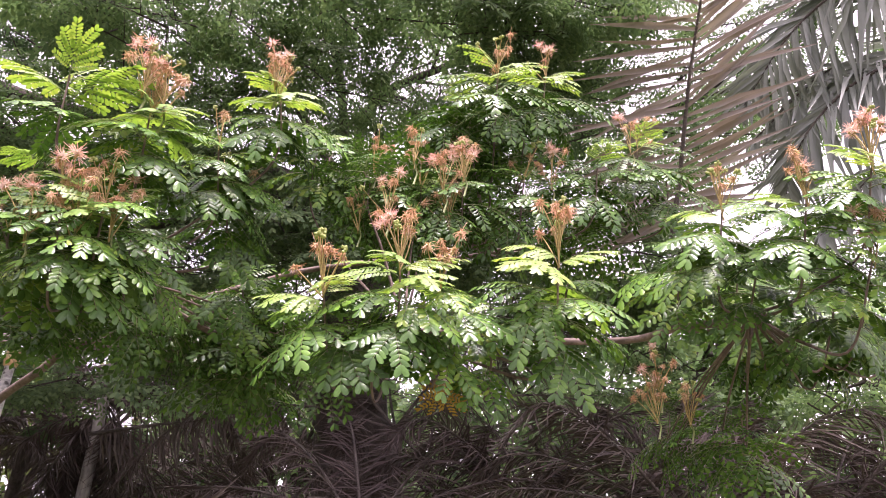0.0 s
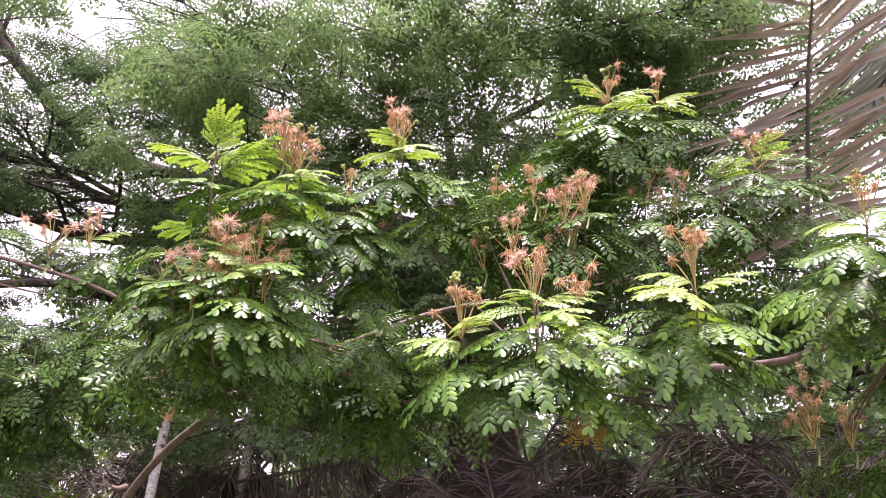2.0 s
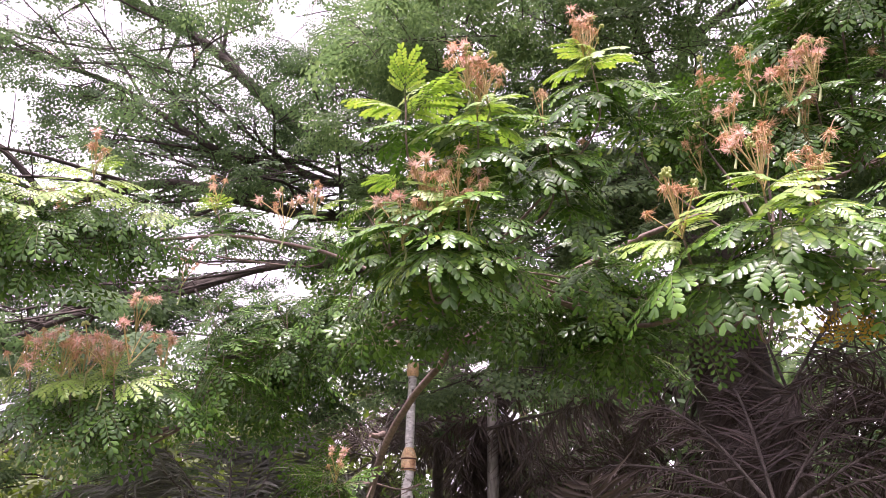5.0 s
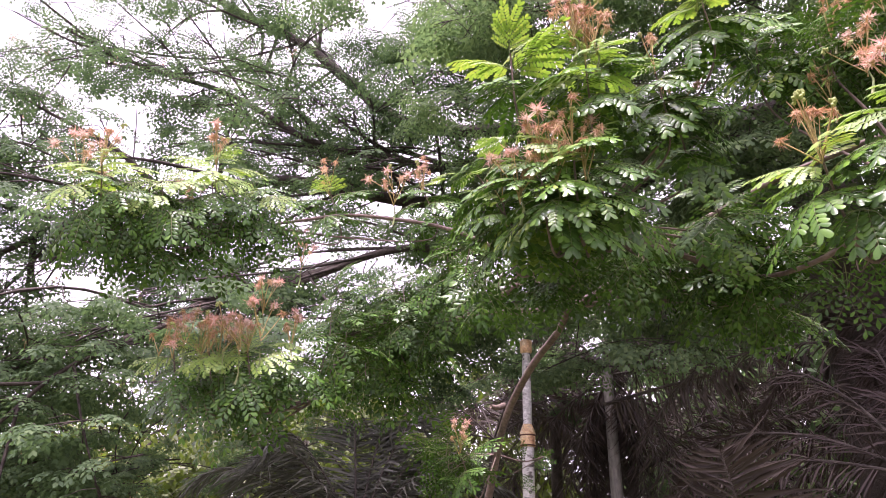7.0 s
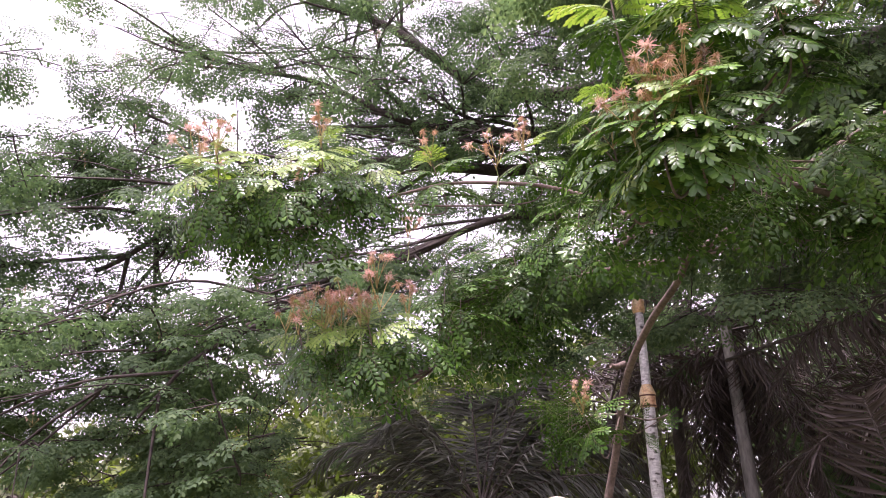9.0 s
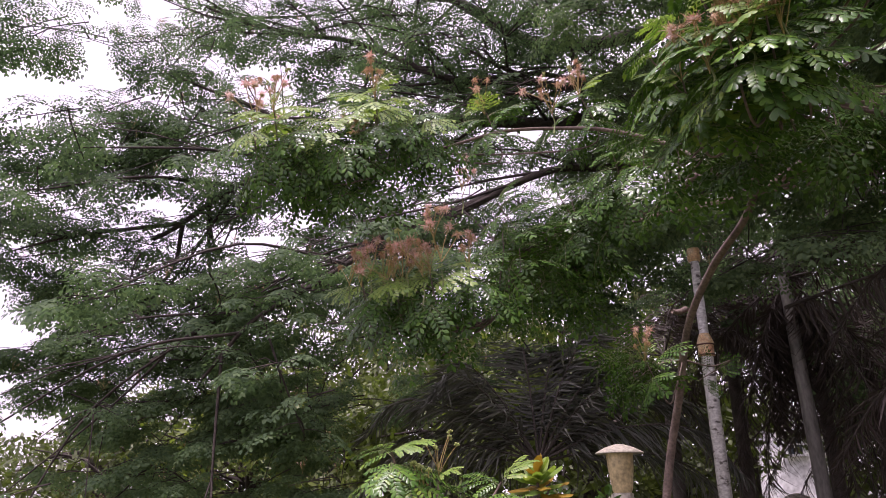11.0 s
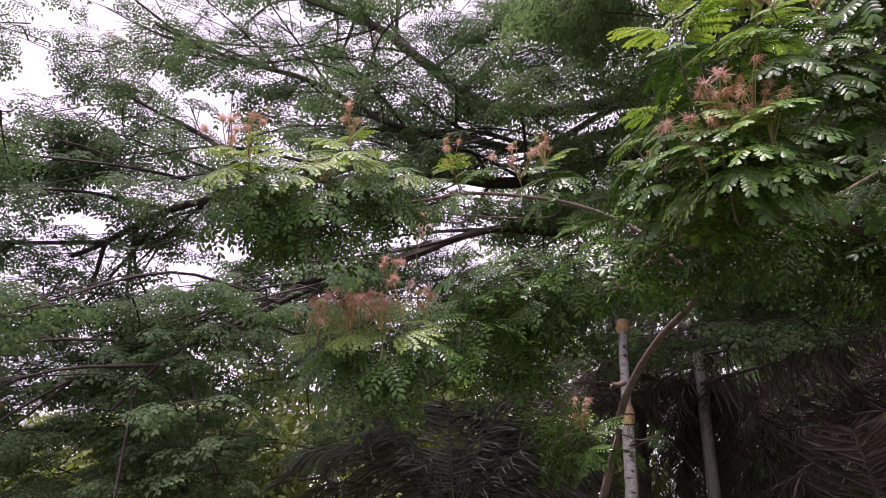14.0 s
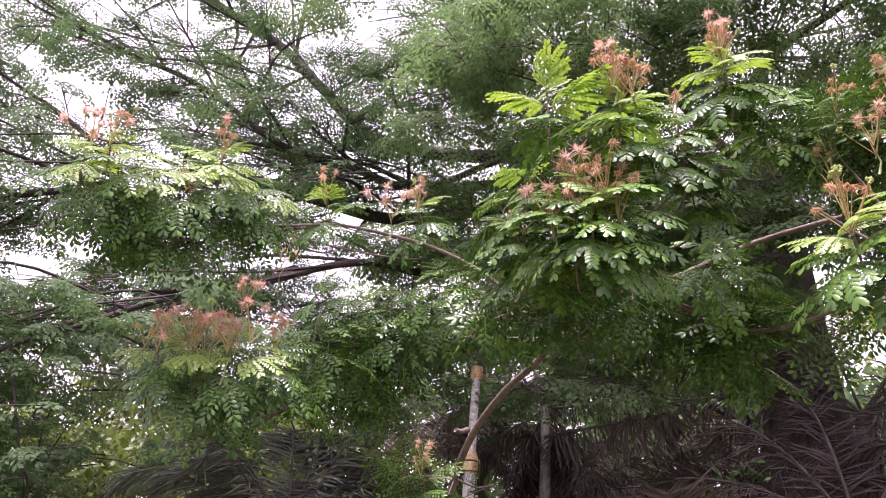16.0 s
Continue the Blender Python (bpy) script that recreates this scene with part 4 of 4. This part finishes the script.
for p in ends[np.argsort(near)]:
    # each new twig springs from the nearest wood there is, so that twigs fork instead of running side by side
    q = hold_points[np.argmin(np.linalg.norm(hold_points - p, axis=1))]
    bend = (p + q) / 2 + (0, 0, 0.06 * np.linalg.norm(p - q)) + rng.normal(size=3) * 0.06
    line = curve([q, bend, p], 4)
    small.append(tube(line, np.linspace(0.007, 0.003, len(line)), 4, 0, False))
    hold_points = np.vstack([hold_points, line[2:]])
part("twig_mass", join(small), [BARK], big_tree, "thin dark side branches", True, "stuff")
crown(BACK, CUSHIONS, 1.0)
crown(LEFT, CUSHIONS, 0.9)
crown(LOW, CUSHIONS, 0.8)
crown([p for p in twig_ends if rng.random() < 0.55], TUFTS, 1.0)
bloom = []
for p in LEFT + LOW + twig_ends[::9]:
    if rng.random() < 0.5:
        at = np.array(p) + rng.normal(size=3) * (0.2, 0.2, 0.02) + (0, 0, 0.08)
        bloom += head_poses(at, (0, 0, 1), int(rng.integers(3, 8)), rng, 1.2, 0.7)
part("blossom", scattered(FAR_HEAD, bloom), [PEDUNCLE, TAN, CREAM], big_tree, "faded orange-pink powder-puff flowers", True, "stuff")


# ---- palms ----
def blade(length, width, droop, m=0):
    """A long pointed palm leaflet along y, folded along its middle, its end drooping."""
    u = np.array([0, 0.45, 1.0])
    w = np.array([0.45, 1.0, 0.04]) * width / 2
    mid = np.stack([0 * u, length * u, -droop * length * u**2], 1)
    v, f = [], []
    for p, h in zip(mid, w):
        v += [p + (-h, 0, h * 0.6), p, p + (h, 0, h * 0.6)]
    for i in range(2):
        a = 3 * i
        f += [(a, a + 1, a + 4), (a, a + 4, a + 3), (a + 1, a + 2, a + 5), (a + 1, a + 5, a + 4)]
    return shape(v, f, m)


def frond(points, face, pairs, length, width, r, angle=55, droop=0.25, hang=0.2, bare=0.12, plume=0.0, stalk=0.018, skew=0.0):
    """A feather leaf along the points: a stalk with leaflets to both sides, in the plane that faces face."""
    line = curve(points, 12)
    n = len(line)
    out = [tube(line, np.linspace(stalk, 0.004, n), 5, 1)]
    tan = np.gradient(line, axis=0)
    for i in range(pairs):
        u = bare + (1 - bare) * (i + 0.5) / pairs
        k = u * (n - 1)
        j = min(int(k), n - 2)
        at = line[j] + (line[j + 1] - line[j]) * (k - j)
        t = unit(tan[j])
        side = unit(np.cross(t, face))
        up = np.cross(side, t)
        size = length * (math.sin(math.pi * min(1, 0.18 + 0.80 * u)) ** 0.6)
        for s in (-1, 1):
            a = radians(angle * (1.15 - 0.5 * u) + r.uniform(-15, 15))
            ahead = t * (math.cos(a) + skew * s) + side * s * math.sin(a) + up * (r.uniform(-1, 1) * plume + r.uniform(-0.1, 0.1)) + np.array((0, 0, -hang * r.uniform(0.5, 1.4)))
            out.append(moved(blade(size * r.uniform(0.7, 1.12), width * r.uniform(0.8, 1.15), droop * r.uniform(0.4, 1.6)), frame_of(at, ahead, up + r.normal(size=3) * 0.25)))
    return join(out)


def palm(name, top, trunk_points, radii, label, fronds, materials, seed, reach, pairs, length, width, plume, stem_material, hang=0.3):
    """A feather palm: a stem, and fronds given as (turn, rise, reach factor)."""
    top = np.asarray(top, float)
    p = thing(name, (trunk_points[0][0], trunk_points[0][1], 0), label, "palm tree", "palms under the tree")
    line = curve(trunk_points, 8)
    part("stem", tube(line, np.interp(np.linspace(0, 1, len(line)), np.linspace(0, 1, len(radii)), radii), 12), [stem_material], p)
    r = np.random.default_rng(seed)
    for turn, rise, k in fronds:
        a, e = radians(turn), radians(rise)
        flat = np.array((-math.sin(a), math.cos(a), 0))
        d = flat * math.cos(e) + np.array((0, 0, math.sin(e)))
        size = reach * k
        pts = [top, top + d * size * 0.35, top + d * size * 0.7 + (0, 0, -0.13 * size), top + d * size * 0.92 + (0, 0, -0.42 * size)]
        face = unit(np.array((0, 0, 1)) - d * math.sin(e) + flat * -0.2)
        part("frond", frond(pts, face, pairs, length, width, r, plume=plume, hang=hang, stalk=0.012), materials, p)
    return p


post_top = np.array((-3.21, 6.58, 3.03,))
post_low = np.array((-3.18, 6.56, 1.69,))
lean = (post_low - post_top) / (post_top[2] - post_low[2])
foot = post_low + lean * post_low[2]
slim = palm("palm", post_top + (0, 0, 0.25), [foot, (foot + post_top) / 2, post_top, post_top + (0, 0, 0.3)], [0.072, 0.062, 0.053, 0.045], "slim palm with grey-brown stem and drooping plumes darkened for shade",
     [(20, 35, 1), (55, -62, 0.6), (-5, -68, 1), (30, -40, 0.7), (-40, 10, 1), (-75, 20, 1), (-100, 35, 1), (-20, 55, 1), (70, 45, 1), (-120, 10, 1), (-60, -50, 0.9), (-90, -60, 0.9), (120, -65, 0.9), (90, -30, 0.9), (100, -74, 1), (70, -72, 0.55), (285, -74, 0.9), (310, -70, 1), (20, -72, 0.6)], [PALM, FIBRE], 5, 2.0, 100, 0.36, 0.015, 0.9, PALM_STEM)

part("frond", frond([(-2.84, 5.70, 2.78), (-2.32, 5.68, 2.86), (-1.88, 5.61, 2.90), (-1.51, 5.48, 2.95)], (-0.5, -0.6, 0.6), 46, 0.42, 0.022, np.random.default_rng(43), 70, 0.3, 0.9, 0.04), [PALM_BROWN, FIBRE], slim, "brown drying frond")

bushy = np.array((-4.34, 4.31, 1.62))
palm("palm", bushy, [(bushy[0], bushy[1], 0), (bushy[0], bushy[1], bushy[2] * 0.5), bushy], [0.11, 0.10, 0.08], "bushy palm with arching dark grey-green feather fronds",
     [(0, 60, 1), (40, 45, 1), (85, 35, 1), (95, 55, 0.9), (110, 42, 1), (118, 22, 1), (130, 60, 0.95), (140, 34, 1.05), (150, 12, 0.95), (165, 50, 0.9), (285, 45, 1), (295, 20, 1), (310, 34, 1), (318, 58, 0.95), (325, 8, 1), (335, 45, 1), (345, 25, 0.9), (60, 75, 1), (20, 70, 1), (300, 70, 1), (105, 2, 0.9)], [PALM_SHEEN, FIBRE], 9, 1.8, 64, 0.45, 0.019, 0.3, FIBRE, 0.35)

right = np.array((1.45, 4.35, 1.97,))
palm("palm", right, [(right[0], right[1], 0), (right[0], right[1], right[2] * 0.6), right], [0.12, 0.11, 0.09], "clumping palm with brown stalks and fronds dulled for shade",
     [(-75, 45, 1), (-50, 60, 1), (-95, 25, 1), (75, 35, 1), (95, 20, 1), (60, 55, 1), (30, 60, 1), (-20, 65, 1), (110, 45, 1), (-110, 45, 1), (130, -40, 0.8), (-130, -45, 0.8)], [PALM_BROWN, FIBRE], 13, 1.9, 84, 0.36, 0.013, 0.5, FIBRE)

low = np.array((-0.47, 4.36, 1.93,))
low_palm = palm("palm", low, [(low[0], low[1], 0), (low[0], low[1], low[2] * 0.6), low], [0.12, 0.11, 0.09], "palm with drooping dry and green fronds, darkened for shade",
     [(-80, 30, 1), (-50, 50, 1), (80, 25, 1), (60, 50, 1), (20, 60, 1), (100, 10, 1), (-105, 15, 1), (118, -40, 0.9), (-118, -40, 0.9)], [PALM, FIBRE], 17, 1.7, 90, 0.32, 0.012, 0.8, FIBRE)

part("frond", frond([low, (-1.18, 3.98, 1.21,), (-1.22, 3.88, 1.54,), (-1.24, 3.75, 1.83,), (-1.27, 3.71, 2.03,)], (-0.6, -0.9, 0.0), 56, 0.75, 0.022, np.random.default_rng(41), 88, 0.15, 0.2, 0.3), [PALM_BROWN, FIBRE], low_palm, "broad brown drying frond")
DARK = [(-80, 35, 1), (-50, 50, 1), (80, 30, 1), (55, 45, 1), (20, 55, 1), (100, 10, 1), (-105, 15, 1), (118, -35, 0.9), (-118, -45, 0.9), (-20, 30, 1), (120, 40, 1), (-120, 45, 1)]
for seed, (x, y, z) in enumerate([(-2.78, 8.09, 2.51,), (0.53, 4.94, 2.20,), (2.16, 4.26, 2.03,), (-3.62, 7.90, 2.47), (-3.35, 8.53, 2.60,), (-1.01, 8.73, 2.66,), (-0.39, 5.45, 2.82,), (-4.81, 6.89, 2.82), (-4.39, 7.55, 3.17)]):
    palm("palm", (x, y, z), [(x, y, 0), (x, y, z * 0.6), (x, y, z)], [0.08, 0.07, 0.06], "palm with drooping dry and green fronds, darkened for shade", DARK, [PALM, FIBRE], 60 + seed, 1.5 if seed in (1, 2, 7, 8, 9) else 2.2, 90, 0.32, 0.012, 0.8, FIBRE)

# the tall pale palm whose big worn fronds hang in the open
tall = thing("palm", (3.88, 5.01, 3.04,), "tall palm with big worn grey-brown fronds", "palm tree")
tall.location.z = 0
hub = np.array((3.71, 3.97, 4.15,))
part("stem", tube(curve([(tall.location.x, tall.location.y, 0), (tall.location.x, tall.location.y, 2.0), hub]), np.linspace(0.16, 0.11, 24), 14), [FIBRE], tall)
r = np.random.default_rng(23)
part("frond", frond([(1.37, 3.87, 3.67,), (1.40, 3.65, 4.02,), (1.43, 3.34, 4.51,), (1.46, 2.99, 4.92,), (1.48, 2.72, 5.26,)], (-0.3, -1, 0.1), 42, 0.74, 0.042, r, 66, 0.25, 0.35, 0.05, 0.4, 0.018, 0.45), [PALM_DRY, FIBRE], tall, "dry brown frond with split leaflets")
part("frond", frond([(3.71, 3.97, 4.15,), (3.02, 3.54, 4.71,), (2.44, 3.51, 4.73,), (1.96, 3.81, 4.36,)], (-0.2, -0.6, 0.8), 46, 0.75, 0.045, r, 58, 0.3, 0.4, 0.1), [PALM_GREY, FIBRE], tall, "pale grey-green frond")
part("frond", frond([(3.71, 3.97, 4.15,), (3.25, 3.44, 4.96,), (2.71, 3.21, 5.30,), (2.11, 3.32, 5.30,)], (-0.2, -0.6, 0.8), 48, 0.85, 0.045, r, 58, 0.3, 0.4, 0.1), [PALM_GREY, FIBRE], tall, "pale grey-green frond")
part("frond", frond([(3.71, 3.97, 4.15,), (3.11, 3.62, 4.12,), (2.57, 3.56, 3.99,), (2.21, 3.75, 3.63,)], (-0.2, -0.6, 0.8), 42, 0.6, 0.045, r, 58, 0.3, 0.4, 0.1), [PALM_GREY, FIBRE], tall, "pale grey-green frond")
part("frond", frond([(2.92, 3.16, 4.69,), (2.60, 3.25, 4.54,), (2.35, 3.39, 4.42,), (2.14, 3.57, 4.19,), (2.08, 3.78, 3.93,)], (-0.2, -1, 0.3), 44, 0.6, 0.042, r, 60, 0.3, 0.6, 0.02, 0.2), [PALM_GREY, FIBRE], tall, "pale grey-green frond")
part("frond", frond([(2.83, 2.89, 5.17,), (2.47, 3.12, 5.10,), (2.14, 3.40, 4.90,), (1.88, 3.73, 4.53,)], (-0.1, -1, 0.3), 48, 0.7, 0.042, r, 58, 0.3, 0.5, 0.05, 0.2), [PALM_GREY, FIBRE], tall, "pale grey-green frond")


# ---- painted pole, garden lamp ----
ring = np.array((-3.00, 4.71, 2.37,))
top_z = float(np.array((-3.06, 4.63, 3.05,))[2])
pole = thing("lamp_post", (ring[0], ring[1], 0), "white painted round pole with yellow collar", "pole")
part("shaft", turned([(0.002, 0), (0.047, 0), (0.044, ring[2] - 0.1), (0.042, ring[2])], 20, 0, (ring[0], ring[1], 0)), [PAINT], pole)
part("upper_shaft", turned([(0.035, ring[2]), (0.032, top_z), (0.002, top_z + 0.01)], 20, 0, (ring[0], ring[1], 0)), [PAINT], pole)
part("collar", turned([(0.048, -0.068), (0.058, -0.064), (0.059, -0.05), (0.056, -0.045), (0.056, 0.018), (0.060, 0.024), (0.058, 0.04), (0.042, 0.085), (0.0345, 0.10)], 20, 0, tuple(ring)), [GOLD], pole, "yellow painted collar")
for h in (-0.057, 0.018):
    part("band", turned([(0.054, h - 0.006), (0.0625, h - 0.004), (0.0625, h + 0.004), (0.054, h + 0.006)], 20, 0, tuple(ring)), [BAND], pole, "dark band")
part("bracket", turned([(0.036, top_z - 0.03), (0.046, top_z - 0.02), (0.050, top_z + 0.02), (0.042, top_z + 0.035), (0.050, top_z + 0.05), (0.044, top_z + 0.075), (0.002, top_z + 0.08)], 14, 0, (ring[0], ring[1], 0)), [GOLD], pole, "weathered orange cap")

cap = np.array((-2.78, 3.32, 1.59,))
lamp = thing("garden_lamp", (cap[0], cap[1], 0), "cream garden lamp with mushroom cap on a post", "lamp", "garden lamps")
part("cap", turned([(0.002, 0.046), (0.03, 0.042), (0.08, 0.026), (0.128, 0.002), (0.132, -0.004), (0.128, -0.008), (0.045, 0.012)], 28, 0, tuple(cap)), [LAMPCAP], lamp)
part("shade", turned([(0.074, 0.010), (0.069, -0.08), (0.056, -0.19), (0.046, -0.212)], 28, 0, tuple(cap)), [SHADE], lamp, "tapering amber glass shade")
part("collar", turned([(0.046, -0.208), (0.058, -0.215), (0.058, -0.232), (0.074, -0.240), (0.074, -0.256), (0.034, -0.265)], 24, 0, tuple(cap)), [LAMPCAP], lamp)
part("post", turned([(0.036, -0.27), (0.036, -cap[2] + 0.06), (0.1, -cap[2] + 0.05), (0.1, -cap[2] - 0.01)], 16, 0, tuple(cap)), [BAND], lamp)

far_lamp = copy_thing(lamp, pose(-3.90, 7.55, -0.28))
tagged(far_lamp, "cream garden lamp beside the slim palm", "lamp", "garden lamps")

# ---- low flowering shrub by the lamp ----
bush = np.array((-2.07, 1.46, 1.18))
shrub = thing("shrub", (bush[0], bush[1], 0), "low rain tree sapling with glossy leaves and buds", "shrub")
part("stem", tube([(bush[0], bush[1], -0.02), (bush[0] + 0.03, bush[1], 0.6), bush], [0.02, 0.016, 0.01], 8), [TWIG], shrub)
for k, (at, count, size) in enumerate([((-2.11, 1.33, 1.51), 6, 0.56), ((-1.89, 1.45, 1.36), 6, 0.60), ((-2.00, 1.69, 1.42), 6, 0.54), ((-2.05, 1.42, 1.35), 5, 0.52), ((-2.10, 1.51, 1.44), 3, 0.42)]):
    r = np.random.default_rng(300 + k)
    at = np.array(at)
    shoot = part("shoot", tube(curve([bush, (at + bush) / 2 + (0, 0, -0.04), at], 6), np.linspace(0.009, 0.004, 12), 5), [TWIG], shrub)
    for m, u in rosette(at, (0.1, -0.2, 1), count, size, r, (34, -10), 0.08, (0.25, -0.2, 0)):
        ob = new("leaf", YOUNG_MESH[r.integers(3)] if u < 0.05 else LEAF_MESH[r.integers(6)])
        ob.parent, ob.matrix_basis = shoot, Matrix(m.tolist())
    for m in head_poses(at, (0, 0, 1), 6 if k in (3, 4) else 0, r):
        ob = new("flower_head", HEAD_MESH[6 + r.integers(3)])
        ob.parent, ob.matrix_basis = shoot, Matrix(m.tolist())


# ---- a small yellow-green croton beside it ----
tip = np.array((-2.09, 1.95, 1.45))
croton = thing("shrub", (tip[0], tip[1], 0), "small croton with yellow-green variegated leaves", "shrub")
part("stem", tube([(tip[0], tip[1], -0.02), (tip[0] + 0.01, tip[1], 0.5), tip], [0.011, 0.009, 0.005], 7), [TWIG], croton)
CROTON_LEAF = mesh_of("leaf", leaflet(2), [YOUNG])
CROTON_YELLOW = mesh_of("leaf", leaflet(2), [YELLOW])
r = np.random.default_rng(77)
for m, u in rosette(tip, (0.1, -0.3, 1), 30, 0.11, r, (75, -15), 0.09):
    ob = new("leaf", CROTON_YELLOW if r.random() < 0.35 else CROTON_LEAF)
    ob.parent, ob.matrix_parent_inverse, ob.matrix_basis = croton, Matrix.Translation(-croton.location), Matrix(m.tolist())


# ---- low dark broad-leaved shrub between the sapling and the lamp ----
hedge = np.array((-2.55, 2.62, 1.37))
low_shrub = thing("shrub", (hedge[0], hedge[1], 0), "low shrub with small dark green leaves", "shrub")
SMALL_LEAF = mesh_of("leaf", leaflet(2), [LEAF])
r = np.random.default_rng(81)
for k in range(9):
    at = hedge + r.normal(size=3) * (0.16, 0.16, 0.06)
    twig = part("twig", tube(curve([(hedge[0], hedge[1], 0), (hedge + at) / 2 - (0, 0, 0.4), at], 5), np.linspace(0.008, 0.003, 10), 5), [TWIG], low_shrub)
    for m, u in rosette(at, (0.1, -0.2, 1), 14, 0.085, r, (60, -20), 0.12, (0.3, -0.3, 0)):
        ob = new("leaf", SMALL_LEAF)
        ob.parent, ob.matrix_basis = twig, Matrix(m.tolist())


# ---- distant trees and house ----
def far_leaf_clump(n, seed):
    r = np.random.default_rng(seed)
    out = []
    bl = leaflet(0)
    for _ in range(n):
        d = unit(r.normal(size=3))
        out.append(frame_of(d * r.uniform(0.2, 1.0) * (0.5, 0.5, 0.3), unit(r.normal(size=3) + (0, 0, -0.3)), unit(r.normal(size=3) + (0, 0, 1)), r.uniform(0.10, 0.15)))
    return scattered(bl, out)


CLUMPS = [far_leaf_clump(58, 80 + k) for k in range(3)]


def far_tree(turn, away, height, width, seed, blades=None):
    r = np.random.default_rng(seed)
    a = radians(turn)
    x, y = -math.sin(a) * away, math.cos(a) * away
    t = thing("tree", (x, y, 0), "leafy green tree in the distance", "tree", "distant trees")
    line = curve([(x, y, -0.1), (x + 0.1, y, height * 0.3), (x - 0.1, y + 0.1, height * 0.75)], 5)
    part("trunk", tube(line, np.linspace(0.22, 0.06, len(line)), 8), [BARK], t)
    sets = [[], [], []]
    twigs = []
    for _ in range(110):
        d = unit(r.normal(size=3))
        k = r.uniform(0.3, 1) ** 0.5
        at = np.array((x, y, height * 0.62)) + d * k * (width, width, height * 0.38)
        at += np.array(noise.noise_vector(Vector(at))) * 0.6
        sets[r.integers(3)].append(frame_of(at, unit(r.normal(size=3) * (1, 1, 0.2)), (0, 0, 1), r.uniform(0.8, 1.5)))
        if len(twigs) < 30:
            s = line[len(line) // 2 + r.integers(len(line) // 2)]
            twigs.append(tube([s, (s + at) / 2 + (0, 0, 0.2), at], [0.05, 0.03, 0.01], 4, 0, False))
    part("limb", join(twigs), [BARK], t, "", True, "stuff")
    part("crown", join([scattered(c, ms) for c, ms in zip(CLUMPS, sets)]), [blades or BACKLEAF], t, "", True, "stuff")


for k, (turn, away, height, width) in enumerate([(-48, 13, 9, 3), (-24, 17, 9, 3.0), (-8, 14, 8.5, 3.2), (10, 16, 9, 3.4), (23.5, 15, 8, 3.2), (42, 17, 6.8, 3.4), (57, 18, 7.0, 3.2), (70, 24, 5, 3.5), (88, 45, 4.5, 4), (98, 60, 5, 5), (78, 50, 5, 5), (-60, 14, 9, 3.5), (-16, 11, 6.2, 2.3), (2, 10.5, 4.6, 2.2), (13, 11, 4.6, 2.2), (41, 10.5, 4, 2.0), (50, 12, 4, 2.2), (11, 9.8, 5.2, 1.8), (-8, 9.0, 4.8, 2.0), (34, 13, 3.2, 1.3), (18, 13, 3.4, 1.3), (50, 15, 5.8, 2.2), (62, 16, 5.0, 2.2), (-21, 11, 6.8, 1.5), (-34, 11, 6.6, 1.7), (14, 12, 6.4, 2.0), (30, 12.9, 9.5, 2.8), (66, 14, 3.0, 2.0), (75, 15, 3.0, 2.2), (59, 13, 2.8, 1.8)]):
    # near trees ahead and to the right take the crown leaf in place of shade
    far_tree(turn, away, height, width, 500 + k, FARLEAF if away < 13 and turn < 35 else BACKLEAF)

hx, hy, hz = -9.78, 19.79, 2.45
house = thing("house", (hx, hy, 0), "white plastered house with dark windows", "house")
part("wall", box(hx - 1.25, hy, 0, hx + 1.25, hy + 4, hz + 0.9), [WALL], house, "", False)
part("roof", box(hx - 1.45, hy - 0.2, hz + 0.9, hx + 1.45, hy + 4.2, hz + 1.1), [WALL], house, "flat white roof slab", False)
for wx in (hx + 0.1, hx + 0.85):
    w = part("window", box(wx - 0.2, hy - 0.02, hz - 0.15, wx + 0.2, hy + 0.02, hz + 0.35), [GLASS], house, "dark window", False)
    rails = [box(wx - 0.25, hy - 0.06, hz - 0.15, wx - 0.2, hy + 0.03, hz + 0.4), box(wx + 0.2, hy - 0.06, hz - 0.15, wx + 0.25, hy + 0.03, hz + 0.4), box(wx - 0.2, hy - 0.06, hz + 0.35, wx + 0.2, hy + 0.03, hz + 0.4), box(wx - 0.02, hy - 0.05, hz - 0.15, wx + 0.02, hy - 0.024, hz + 0.35), box(wx - 0.2, hy - 0.05, hz + 0.08, wx - 0.02, hy - 0.024, hz + 0.12), box(wx + 0.02, hy - 0.05, hz + 0.08, wx + 0.2, hy - 0.024, hz + 0.12)]
    part("frame", join(rails), [WALL], w, "white window frame", False)
    part("sill", box(wx - 0.3, hy - 0.14, hz - 0.22, wx + 0.3, hy - 0.004, hz - 0.16), [WALL], w, "", False)
    part("awning", box(wx - 0.34, hy - 0.4, hz + 0.46, wx + 0.34, hy - 0.004, hz + 0.52), [WALL], house, "thin white sun shade", False)
